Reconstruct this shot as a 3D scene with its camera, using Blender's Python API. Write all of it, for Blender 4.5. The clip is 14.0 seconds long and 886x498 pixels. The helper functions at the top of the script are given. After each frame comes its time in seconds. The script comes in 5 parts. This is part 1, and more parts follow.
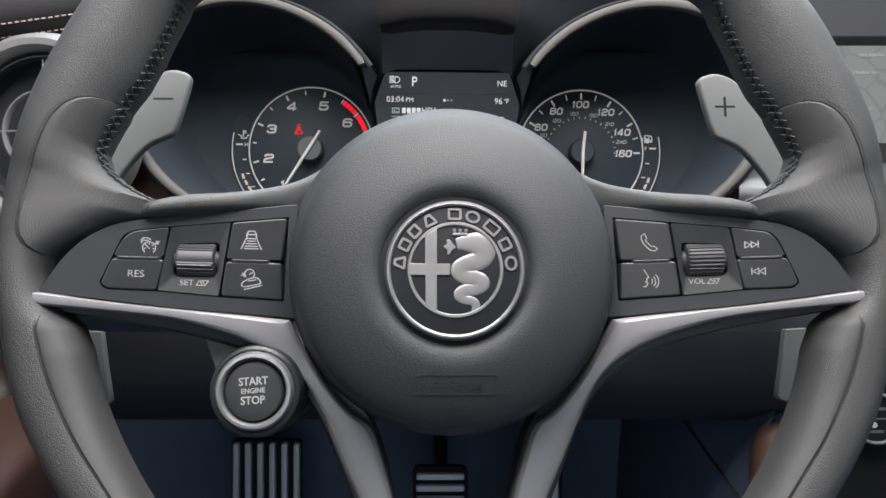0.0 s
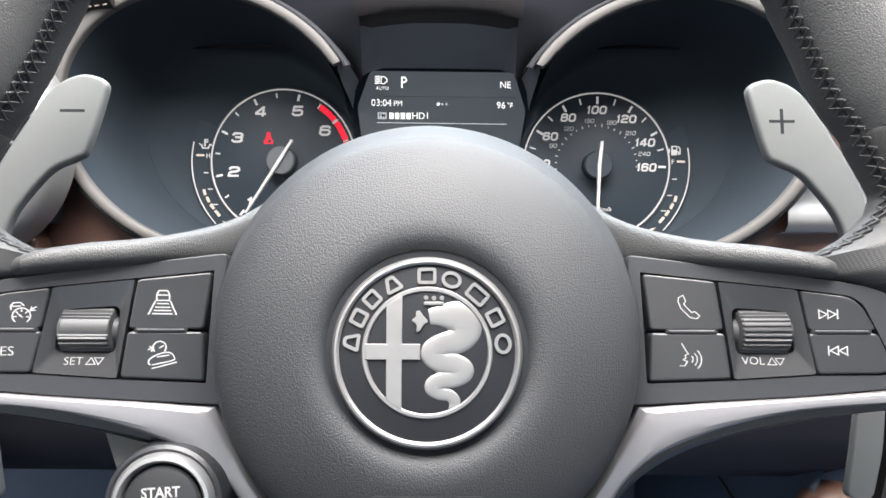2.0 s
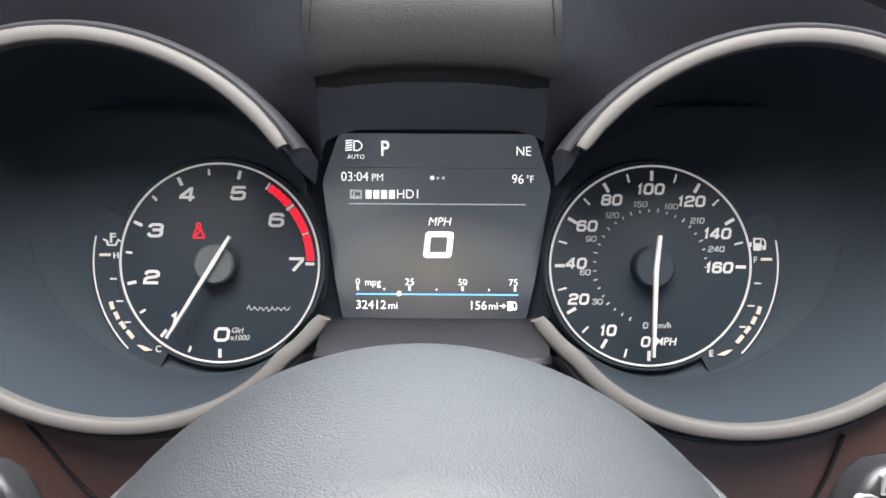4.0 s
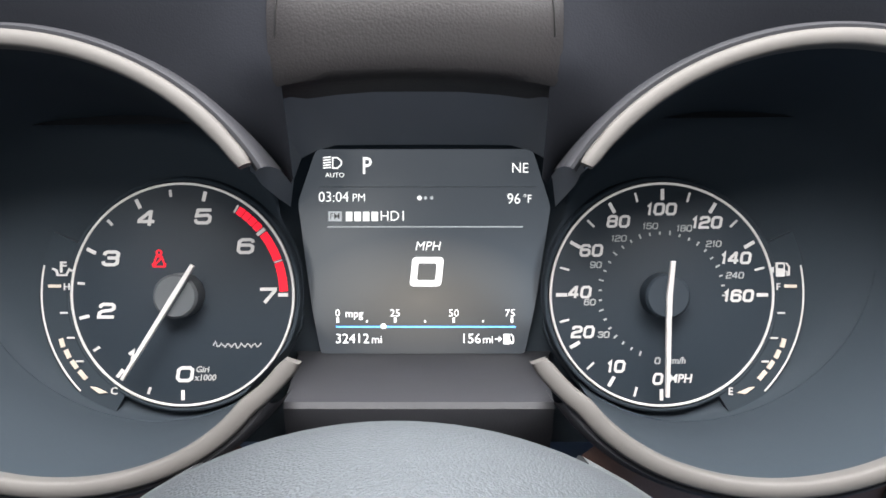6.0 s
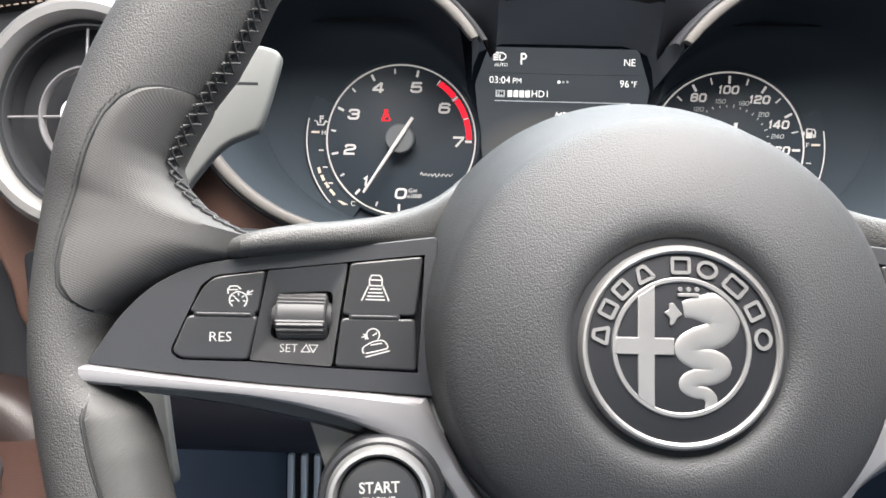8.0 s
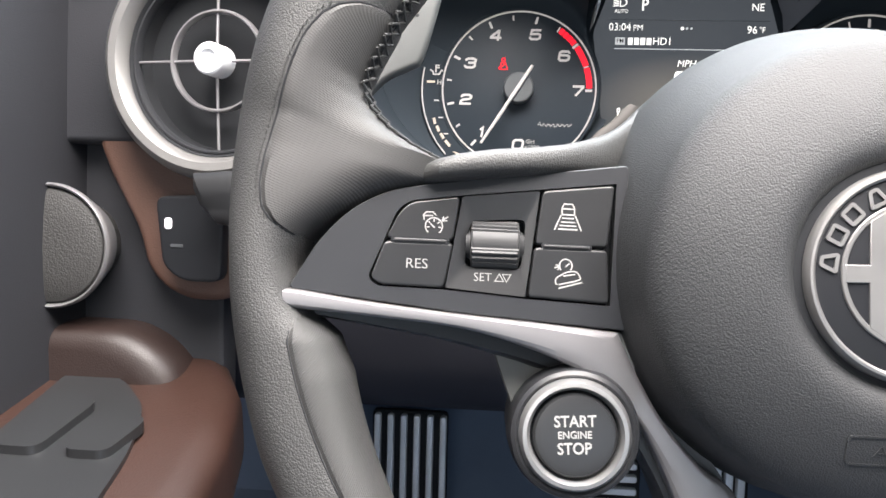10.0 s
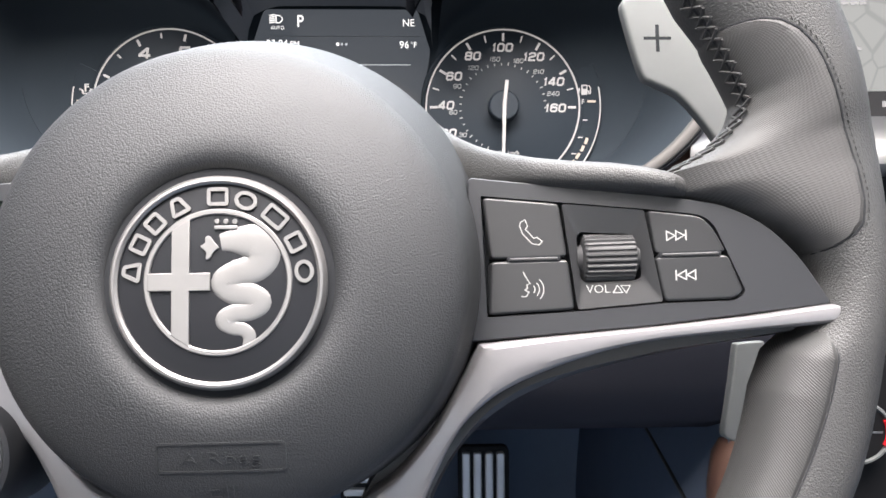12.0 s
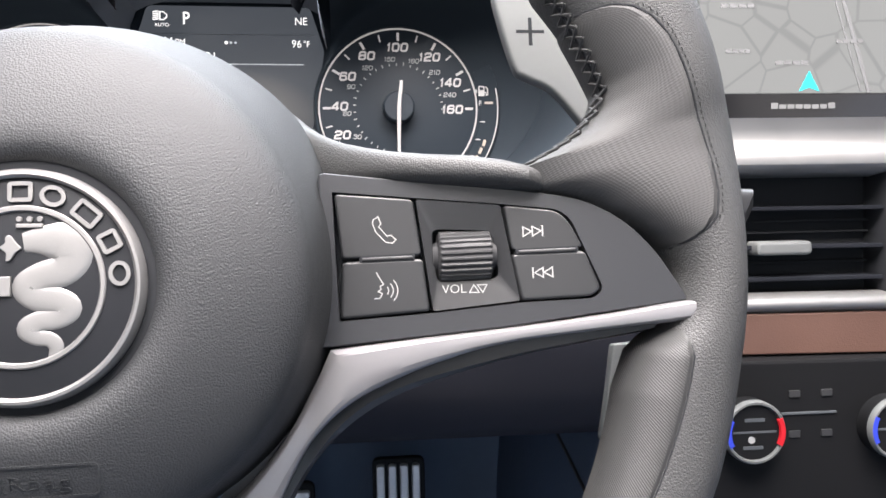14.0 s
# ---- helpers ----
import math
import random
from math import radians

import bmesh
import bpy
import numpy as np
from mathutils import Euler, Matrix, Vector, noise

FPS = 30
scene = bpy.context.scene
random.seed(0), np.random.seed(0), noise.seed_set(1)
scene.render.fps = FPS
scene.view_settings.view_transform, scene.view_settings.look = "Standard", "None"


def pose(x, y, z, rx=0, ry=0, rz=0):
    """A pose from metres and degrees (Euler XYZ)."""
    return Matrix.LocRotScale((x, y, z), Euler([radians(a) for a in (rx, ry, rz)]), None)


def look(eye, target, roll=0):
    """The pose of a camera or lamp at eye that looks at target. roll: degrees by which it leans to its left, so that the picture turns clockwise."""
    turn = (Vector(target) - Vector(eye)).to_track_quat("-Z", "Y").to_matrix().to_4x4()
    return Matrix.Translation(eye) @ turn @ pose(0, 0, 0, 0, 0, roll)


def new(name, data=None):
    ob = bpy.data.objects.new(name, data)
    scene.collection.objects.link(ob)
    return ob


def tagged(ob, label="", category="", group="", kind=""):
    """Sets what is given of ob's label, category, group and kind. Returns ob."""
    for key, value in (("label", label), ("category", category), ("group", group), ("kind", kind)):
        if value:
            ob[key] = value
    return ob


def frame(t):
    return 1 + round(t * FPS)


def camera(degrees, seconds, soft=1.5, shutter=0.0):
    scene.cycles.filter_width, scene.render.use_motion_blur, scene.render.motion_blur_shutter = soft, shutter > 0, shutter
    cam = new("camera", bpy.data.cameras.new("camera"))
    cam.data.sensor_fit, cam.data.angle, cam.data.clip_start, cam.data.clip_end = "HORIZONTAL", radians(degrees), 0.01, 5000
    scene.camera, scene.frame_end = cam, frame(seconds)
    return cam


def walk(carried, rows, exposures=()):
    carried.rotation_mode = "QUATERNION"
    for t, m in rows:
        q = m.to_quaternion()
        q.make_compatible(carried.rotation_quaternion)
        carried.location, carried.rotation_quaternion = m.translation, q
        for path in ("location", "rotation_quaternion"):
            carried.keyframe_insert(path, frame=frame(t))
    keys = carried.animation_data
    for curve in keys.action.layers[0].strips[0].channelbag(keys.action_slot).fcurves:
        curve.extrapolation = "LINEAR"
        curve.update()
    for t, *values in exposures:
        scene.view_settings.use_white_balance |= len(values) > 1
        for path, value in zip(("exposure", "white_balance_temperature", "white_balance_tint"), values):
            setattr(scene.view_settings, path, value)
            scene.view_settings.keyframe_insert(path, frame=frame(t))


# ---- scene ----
cam = camera(60.7, 14.0, soft=1.6)
METRES, EYE, TILT, LEAN, TURN = 0.68, 1.0, -16.0, 0.0, 0.0
ROWS = [
    (0.0, 0.0, 0.0, 0.0, 0.0, 0.0, -0.0),
    (0.5, 0.0, 0.0022, -0.0002, 0.14, -0.09, -0.02),
    (1.0, 0.006, 0.0351, 0.0045, 0.49, -0.28, -0.14),
    (1.5, 0.0107, 0.0825, 0.0213, 0.78, -0.5, -0.22),
    (2.0, 0.0198, 0.1218, 0.0374, 0.94, -0.68, -0.27),
    (2.5, 0.0178, 0.1611, 0.0585, 0.94, -0.79, -0.29),
    (3.0, 0.0099, 0.2211, 0.0895, 0.85, -1.07, -0.24),
    (3.5, 0.0141, 0.2845, 0.1267, 1.0, -2.03, -0.03),
    (4.0, 0.0146, 0.328, 0.1424, 0.51, -1.94, 0.23),
    (4.2, 0.0172, 0.345, 0.1437, 0.37, -1.53, 0.27),
    (5.25, 0.0195, 0.392, 0.151, 0.25, -1.15, 0.5),
    (6.3, 0.0177, 0.3672, 0.148, 0.15, -0.875, 0.62),
    (6.5, 0.0145, 0.3405, 0.146, 0.15, -0.97, 0.59),
    (7.0, -0.0004, 0.2497, 0.1194, 0.46, -0.96, 0.22),
    (7.5, -0.0252, 0.1699, 0.0819, 1.13, -1.19, -0.49),
    (8.0, -0.08, 0.141, 0.0385, 2.29, -2.23, -1.14),
    (8.5, -0.1069, 0.1541, 0.0217, 3.59, -3.45, -1.25),
    (8.7, -0.1138, 0.1583, 0.019, 4.04, -3.78, -1.32),
    (9.75, -0.15, 0.151, 0.0155, 5.75, -4.25, -1.4),
    (10.8, -0.0794, 0.1392, 0.0167, 5.12, -3.82, -0.64),
    (11.0, -0.0416, 0.1389, 0.0159, 4.53, -3.64, -0.36),
    (11.5, 0.0413, 0.1449, 0.0201, 2.09, -3.05, 0.25),
    (12.0, 0.0932, 0.1584, 0.0144, -0.64, -2.85, 0.65),
    (12.5, 0.1171, 0.1699, 0.0075, -2.88, -2.82, 0.79),
    (13.0, 0.1263, 0.1792, 0.002, -4.27, -2.87, 0.89),
    (13.5, 0.1263, 0.18, 0.0028, -4.95, -2.7, 1.0),
    (14.0, 0.132, 0.1773, 0.0077, -5.34, -2.11, 1.16),
]
CAR = pose(0, 0, EYE, TILT, LEAN, TURN)
EXPOSURES = [(0.0, 0.45, 6390, 10), (0.1, 0.85, 6400, 10), (0.2, 1.15, 6400, 10), (0.3, 1.32, 6430, 10), (0.5, 1.32, 6430, 10), (0.7, 1.42, 6430, 10), (2.2, 1.4, 6450, 10), (3.0, 1.26, 6500, 10), (4.2, 1.22, 6400, 10), (7.0, 1.44, 6420, 9), (8.2, 1.44, 6660, 10), (11.0, 1.44, 6620, 12), (14.0, 1.38, 6540, 14)]
walk(cam, [(t, CAR @ pose(METRES * x, METRES * y, METRES * z, 90 + pitch, roll, yaw)) for t, x, y, z, yaw, pitch, roll in ROWS], EXPOSURES)

# ---- world and light ----
world = bpy.data.worlds.new("sky")
scene.world = world
world.use_nodes = True
wn = world.node_tree
sky = wn.nodes.new("ShaderNodeTexSky")
sky.sky_type, sky.sun_disc = "NISHITA", False
sky.sun_elevation, sky.sun_rotation = radians(55), radians(200)
wn.links.new(sky.outputs[0], wn.nodes["Background"].inputs[0])
wn.nodes["Background"].inputs[1].default_value = 0.06


def window_light(name, eye, target, sx, sz, watts, colour):
    la = bpy.data.lights.new(name, "AREA")
    la.shape, la.size, la.size_y, la.energy, la.color = "RECTANGLE", sx, sz, watts, colour
    ob = new(name, la)
    ob.matrix_world = look(eye, target)
    return ob


window_light("windscreen_light", (0.15, 0.80, 1.52), (0.05, 0.36, 0.95), 1.2, 0.6, 15, (0.86, 0.94, 1.0))
window_light("left_window_light", (-0.52, -0.35, 1.32), (0.0, 0.3, 1.0), 1.0, 0.4, 2.0, (1.0, 0.985, 0.95))
window_light("right_window_light", (1.2, -0.2, 1.34), (0.2, 0.25, 1.05), 1.0, 0.4, 0.7, (1.0, 0.96, 0.92))
window_light("rear_window_light", (0.35, -1.9, 1.32), (0.0, 0.3, 0.95), 1.2, 0.44, 2.5, (0.72, 0.86, 1.0))
# added overhead lamp that lights wheel and dials; no roof window is in view
window_light("overhead_fill_light", (0.06, 0.24, 1.6), (0.05, 0.27, 0.9), 0.8, 0.55, 21, (1.0, 0.965, 0.935))


# ---- materials ----
def nodes_of(name):
    m = bpy.data.materials.new(name)
    m.use_nodes = True
    return m, m.node_tree, m.node_tree.nodes["Principled BSDF"]


def add(nt, kind, **values):
    n = nt.nodes.new(kind)
    for k, v in values.items():
        n.inputs[k].default_value = v
    return n


def surface(name, a, b, rough=0.5, metal=0.0, grain=900.0, bump=0.15, wear=25.0, cells=False, ribs=0.0, spec=0.5, coat=0.0, dist=0.0004, ribbing=0.32, weaving=0.35):
    """A grained surface: two colours mixed by a broad noise, a fine relief, roughness that varies."""
    m, nt, p = nodes_of(name)
    tc = nt.nodes.new("ShaderNodeTexCoord")
    broad = add(nt, "ShaderNodeTexNoise", Scale=wear, Detail=5.0, Roughness=0.65)
    nt.links.new(tc.outputs["Object"], broad.inputs["Vector"])
    mix = nt.nodes.new("ShaderNodeMix")
    mix.data_type = "RGBA"
    mix.inputs["A"].default_value, mix.inputs["B"].default_value = (*a, 1), (*b, 1)
    nt.links.new(broad.outputs["Fac"], mix.inputs["Factor"])
    nt.links.new(mix.outputs["Result"], p.inputs["Base Color"])
    ramp = nt.nodes.new("ShaderNodeMapRange")
    ramp.inputs["To Min"].default_value, ramp.inputs["To Max"].default_value = max(0.02, rough - 0.07), min(1.0, rough + 0.07)
    nt.links.new(broad.outputs["Fac"], ramp.inputs["Value"])
    nt.links.new(ramp.outputs["Result"], p.inputs["Roughness"])
    p.inputs["Metallic"].default_value = metal
    p.inputs["Specular IOR Level"].default_value = spec
    p.inputs["Coat Weight"].default_value = coat
    if bump:
        if cells:
            fine = add(nt, "ShaderNodeTexVoronoi", Scale=grain)
            fine.feature = "F1"
            out = fine.outputs["Distance"]
        else:
            fine = add(nt, "ShaderNodeTexNoise", Scale=grain, Detail=3.0, Roughness=0.6)
            out = fine.outputs["Fac"]
        warp = nt.nodes.new("ShaderNodeVectorMath")
        warp.operation = "MULTIPLY_ADD"
        wob = add(nt, "ShaderNodeTexNoise", Scale=grain * 0.35, Detail=2.0)
        nt.links.new(tc.outputs["Object"], wob.inputs["Vector"])
        warp.inputs[1].default_value = (0.3 / grain,) * 3
        nt.links.new(wob.outputs["Color"], warp.inputs[0])
        nt.links.new(tc.outputs["Object"], warp.inputs[2])
        nt.links.new(warp.outputs[0], fine.inputs["Vector"])
        bp = add(nt, "ShaderNodeBump", Strength=bump, Distance=dist)
        bp.invert = cells
        nt.links.new(out, bp.inputs["Height"])
        last = bp
        if ribs:
            wave = add(nt, "ShaderNodeTexWave", Scale=ribs, Distortion=0.25, Detail=1.0)
            wave.bands_direction = "X"
            nt.links.new(tc.outputs["UV"], wave.inputs["Vector"])
            weave = add(nt, "ShaderNodeTexWave", Scale=ribs * 0.8, Distortion=0.25, Detail=1.0)
            weave.bands_direction = "Y"
            nt.links.new(tc.outputs["UV"], weave.inputs["Vector"])
            twill = nt.nodes.new("ShaderNodeMath")
            twill.operation = "MULTIPLY_ADD"
            twill.inputs[1].default_value = weaving
            nt.links.new(weave.outputs["Fac"], twill.inputs[0])
            nt.links.new(wave.outputs["Fac"], twill.inputs[2])
            b2 = add(nt, "ShaderNodeBump", Strength=ribbing, Distance=0.00036)
            nt.links.new(twill.outputs[0], b2.inputs["Height"])
            nt.links.new(bp.outputs[0], b2.inputs["Normal"])
            last = b2
        nt.links.new(last.outputs[0], p.inputs["Normal"])
    return m


def glow(name, colour, strength, base=(0.6, 0.6, 0.6)):
    m, nt, p = nodes_of(name)
    p.inputs["Base Color"].default_value = (*base, 1)
    p.inputs["Roughness"].default_value = 0.6
    p.inputs["Specular IOR Level"].default_value = 0.1
    p.inputs["Emission Color"].default_value = (*colour, 1)
    p.inputs["Emission Strength"].default_value = strength
    return m


LEATHER = surface("black_leather", (0.0378, 0.0378, 0.0378), (0.04704, 0.04704, 0.0462), 0.52, dist=0.00026, grain=1800, bump=0.65, cells=True, spec=0.45)
HUBSKIN = surface("hub_grain", (0.01367, 0.01485, 0.0165), (0.01698, 0.01815, 0.0198), 0.62, dist=0.00025, grain=1900, bump=0.55, cells=True, wear=14, spec=0.55)
THUMB = surface("thumb_rest_leather", (0.04048, 0.04002, 0.03956), (0.04968, 0.04922, 0.0483), 0.55, spec=0.32, grain=2200, bump=0.2, dist=0.0001, cells=True, ribs=450.0, ribbing=0.24, weaving=0.6)
RIBBED = surface("ribbed_leather", (0.03024, 0.03024, 0.03024), (0.03744, 0.03744, 0.03672), 0.5, spec=0.4, grain=1700, bump=0.2, dist=0.0001, cells=True)
PLASTIC = surface("satin_black_plastic", (0.01936, 0.02024, 0.02288), (0.02376, 0.02464, 0.02728), 0.4, spec=0.4, dist=0.0001, grain=3500, bump=0.12)
KEYSKIN = surface("button_plastic", (0.0164, 0.01681, 0.01804), (0.0205, 0.02091, 0.02214), 0.34, spec=0.46, dist=0.0001, grain=4200, bump=0.08)
SCROLLSKIN = surface("scroll_wheel_plastic", (0.024, 0.024, 0.025), (0.03, 0.03, 0.031), 0.5, spec=0.4, dist=0.0001, grain=4000, bump=0.1)
GAP = surface("dark_gap", (0.018, 0.019, 0.021), (0.022, 0.023, 0.025), 0.8, bump=0, spec=0.08)
GLOSS = surface("gloss_black", (0.006, 0.006, 0.007), (0.009, 0.009, 0.01), 0.12, bump=0)
CHROME = surface("satin_chrome", (0.2584, 0.2506, 0.2451), (0.2975, 0.2897, 0.2834), 0.5, metal=0.8, grain=2500, bump=0.03, wear=60)
DARKMETAL = surface("dark_chrome_trim", (0.2, 0.1936, 0.2), (0.228, 0.2208, 0.228), 0.45, metal=0.55, grain=2500, bump=0.03, wear=60)
ALLOY = surface("brushed_alloy", (0.1104, 0.1141, 0.1122), (0.1334, 0.1371, 0.1352), 0.62, metal=0.3, spec=0.3, grain=3000, bump=0.05, wear=80)
BRIGHTRING = surface("bright_satin_ring", (0.31, 0.31, 0.3131), (0.3472, 0.3472, 0.3503), 0.36, metal=0.7, grain=2500, bump=0.03, wear=60)
BADGE = surface("badge_silver", (0.22, 0.214, 0.21), (0.27, 0.263, 0.259), 0.46, metal=0.8, grain=2000, bump=0.03, wear=90)
BROWN = surface("brown_leather", (0.068, 0.035, 0.0255), (0.094, 0.049, 0.0355), dist=0.0002, rough=0.48, grain=1000, bump=0.4, cells=True)
DASH = surface("dash_soft_plastic", (0.017, 0.0175, 0.021), (0.022, 0.0225, 0.026), 0.6, spec=0.3, dist=0.00015, grain=1400, bump=0.4, cells=True)
HOODSIDE = surface("dash_dark_skin", (0.0083, 0.0092, 0.012), (0.0105, 0.0115, 0.0148), 0.85, spec=0.1, dist=0.00012, grain=1300, bump=0.3, cells=True)
HOODSKIN = surface("hood_leather", (0.0105, 0.0096, 0.0101), (0.014, 0.0128, 0.0134), 0.62, spec=0.24, dist=0.0002, grain=1100, bump=0.4, cells=True)
WELL = surface("gauge_well", (0.0198, 0.02585, 0.03245), (0.0231, 0.0297, 0.03685), 0.75, spec=0.1, dist=0.0001, grain=3000, bump=0.08)
LINING = surface("hood_lining", (0.14, 0.1512, 0.1736), (0.1624, 0.1764, 0.2016), 0.7, spec=0.2, dist=0.0001, grain=3000, bump=0.08)
FACE = surface("gauge_face", (0.013, 0.0185, 0.0255), (0.016, 0.0225, 0.03), 0.55, spec=0.3, grain=4000, bump=0.05)
LOWER = surface("dark_lower_plastic", (0.02, 0.02, 0.025), (0.025, 0.025, 0.031), 0.75, spec=0.12, grain=1400, bump=0.3, dist=0.00015)
CARPET = surface("carpet", (0.11, 0.145, 0.21), (0.14, 0.18, 0.25), 0.95, spec=0.1, grain=900, bump=0.6)
# redder leather than the dashboard's, also darkened to stand in for shade
ARMREST = surface("shaded_red_brown_leather", (0.0255, 0.0105, 0.007125), (0.03225, 0.0135, 0.009), dist=0.0002, rough=0.5, grain=1000, bump=0.4, cells=True)
# brown leather with the door's shade put into its colour
SHADEDBROWN = surface("shaded_brown_leather", (0.0156, 0.0087, 0.0072), (0.0204, 0.0111, 0.0093), dist=0.0002, rough=0.5, grain=1000, bump=0.4, cells=True)
GRILLE = surface("grille_mesh", (0.024, 0.0235, 0.023), (0.033, 0.032, 0.031), 0.7, grain=900, bump=0.7, dist=0.0004, cells=True)
PEDAL = surface("polished_pedal_metal", (0.7, 0.71, 0.73), (0.8, 0.81, 0.83), 0.4, metal=0.2, grain=2500, bump=0.05)
ENAMEL = surface("badge_black_enamel", (0.00975, 0.0105, 0.01275), (0.012, 0.01275, 0.015), 0.5, spec=0.2, bump=0)
PALEMARK = surface("dim_print", (0.1, 0.1, 0.1), (0.13, 0.13, 0.13), 0.6, bump=0)
THREAD = surface("black_thread", (0.02, 0.02, 0.02), (0.03, 0.03, 0.03), 0.6, bump=0)
TANTHREAD = surface("tan_thread", (0.32, 0.24, 0.2), (0.4, 0.3, 0.25), 0.7, bump=0)
PRINT = surface("white_print", (0.2666, 0.2666, 0.2614), (0.3096, 0.3096, 0.3027), 0.5, bump=0)
LIT = glow("lit_print", (1.0, 0.93, 0.89), 0.12, (0.31, 0.305, 0.3))
AMBERLIT = glow("lit_amber_print", (1.0, 0.84, 0.66), 0.13, (0.32, 0.28, 0.24))
RED = glow("lit_red", (1.0, 0.012, 0.03), 0.62, (0.2, 0.01, 0.012))
RING = surface("satin_ring_paint", (0.07, 0.066, 0.063), (0.088, 0.083, 0.079), 0.62, metal=0.1, spec=0.2, grain=2500, bump=0.03, wear=60)
SCREENTXT = glow("screen_text", (1.0, 0.98, 0.95), 0.5)
SCREENDIM = glow("screen_dim", (0.95, 0.97, 1.0), 0.16)
BLUELIT = glow("screen_blue", (0.12, 0.42, 1.0), 0.8, (0.1, 0.2, 0.5))
NEEDLE = surface("needle_grey", (0.38, 0.365, 0.355), (0.44, 0.42, 0.41), 0.4, bump=0)
DIMMARK = surface("very_dim_print", (0.013, 0.013, 0.0135), (0.017, 0.017, 0.0175), 0.6, bump=0)
PANELBLACK = surface("climate_panel_black", (0.005, 0.005, 0.0055), (0.007, 0.007, 0.0075), 0.6, spec=0.12, bump=0)
CONE = surface("needle_hub_grey", (0.05, 0.055, 0.06), (0.06, 0.065, 0.07), 0.45, bump=0)
HEADLINER = surface("dark_headliner", (0.1, 0.1, 0.103), (0.13, 0.13, 0.133), 0.95, spec=0.1, bump=0.2)


# ---- mesh helpers ----
def part(name, bm, material, parent, label="", sharp=38):
    bmesh.ops.recalc_face_normals(bm, faces=bm.faces)
    me = bpy.data.meshes.new(name)
    bm.to_mesh(me)
    bm.free()
    me.materials.append(material)
    me.shade_smooth()
    me.set_sharp_from_angle(angle=radians(sharp))
    ob = new(name, me)
    ob.parent = parent
    if label:
        tagged(ob, label)
    return ob


def thing(name, m, label, category, group="", kind=""):
    return tagged(place(new(name), m), label, category, group, kind)


def place(ob, m):
    ob.matrix_world = m
    return ob


def solo(name, bm, material, m, label, category, group="", kind=""):
    return tagged(place(part(name, bm, material, None), m), label, category, group, kind)


def rounded(pts, radius, steps=4):
    """A polygon with its corners rounded."""
    out, n = [], len(pts)
    for i, p in enumerate(pts):
        p, a, b = Vector(p), Vector(pts[i - 1]), Vector(pts[(i + 1) % n])
        r = radius[i] if isinstance(radius, (list, tuple)) else radius
        da, db = (a - p), (b - p)
        r = min(r, da.length * 0.45, db.length * 0.45)
        s, e = p + da.normalized() * r, p + db.normalized() * r
        for k in range(steps + 1):
            t = k / steps
            out.append(tuple((1 - t) ** 2 * s + 2 * t * (1 - t) * p + t * t * e))
    return out


def curve_through(pts, n=6, closed=False):
    """Points of a smooth curve through pts."""
    pts = [Vector(p) for p in pts]
    m, out = len(pts), []
    for i in range(m if closed else m - 1):
        if closed:
            a, b, c, d = pts[i - 1], pts[i], pts[(i + 1) % m], pts[(i + 2) % m]
        else:
            b, c = pts[i], pts[i + 1]
            a, d = pts[i - 1] if i else 2 * b - c, pts[i + 2] if i + 2 < m else 2 * c - b
        for k in range(n):
            t = k / n
            out.append(0.5 * (2 * b + (c - a) * t + (2 * a - 5 * b + 4 * c - d) * t * t + (3 * b - a - 3 * c + d) * t ** 3))
    if not closed:
        out.append(pts[-1])
    return out


def dense(pts, step=3.0):
    """The outline with points added along its long edges."""
    out = []
    for p, q in zip(pts, list(pts[1:]) + [pts[0]]):
        k = max(1, round(math.hypot(q[0] - p[0], q[1] - p[1]) / step))
        out += [(p[0] + (q[0] - p[0]) * i / k, p[1] + (q[1] - p[1]) * i / k) for i in range(k)]
    return out


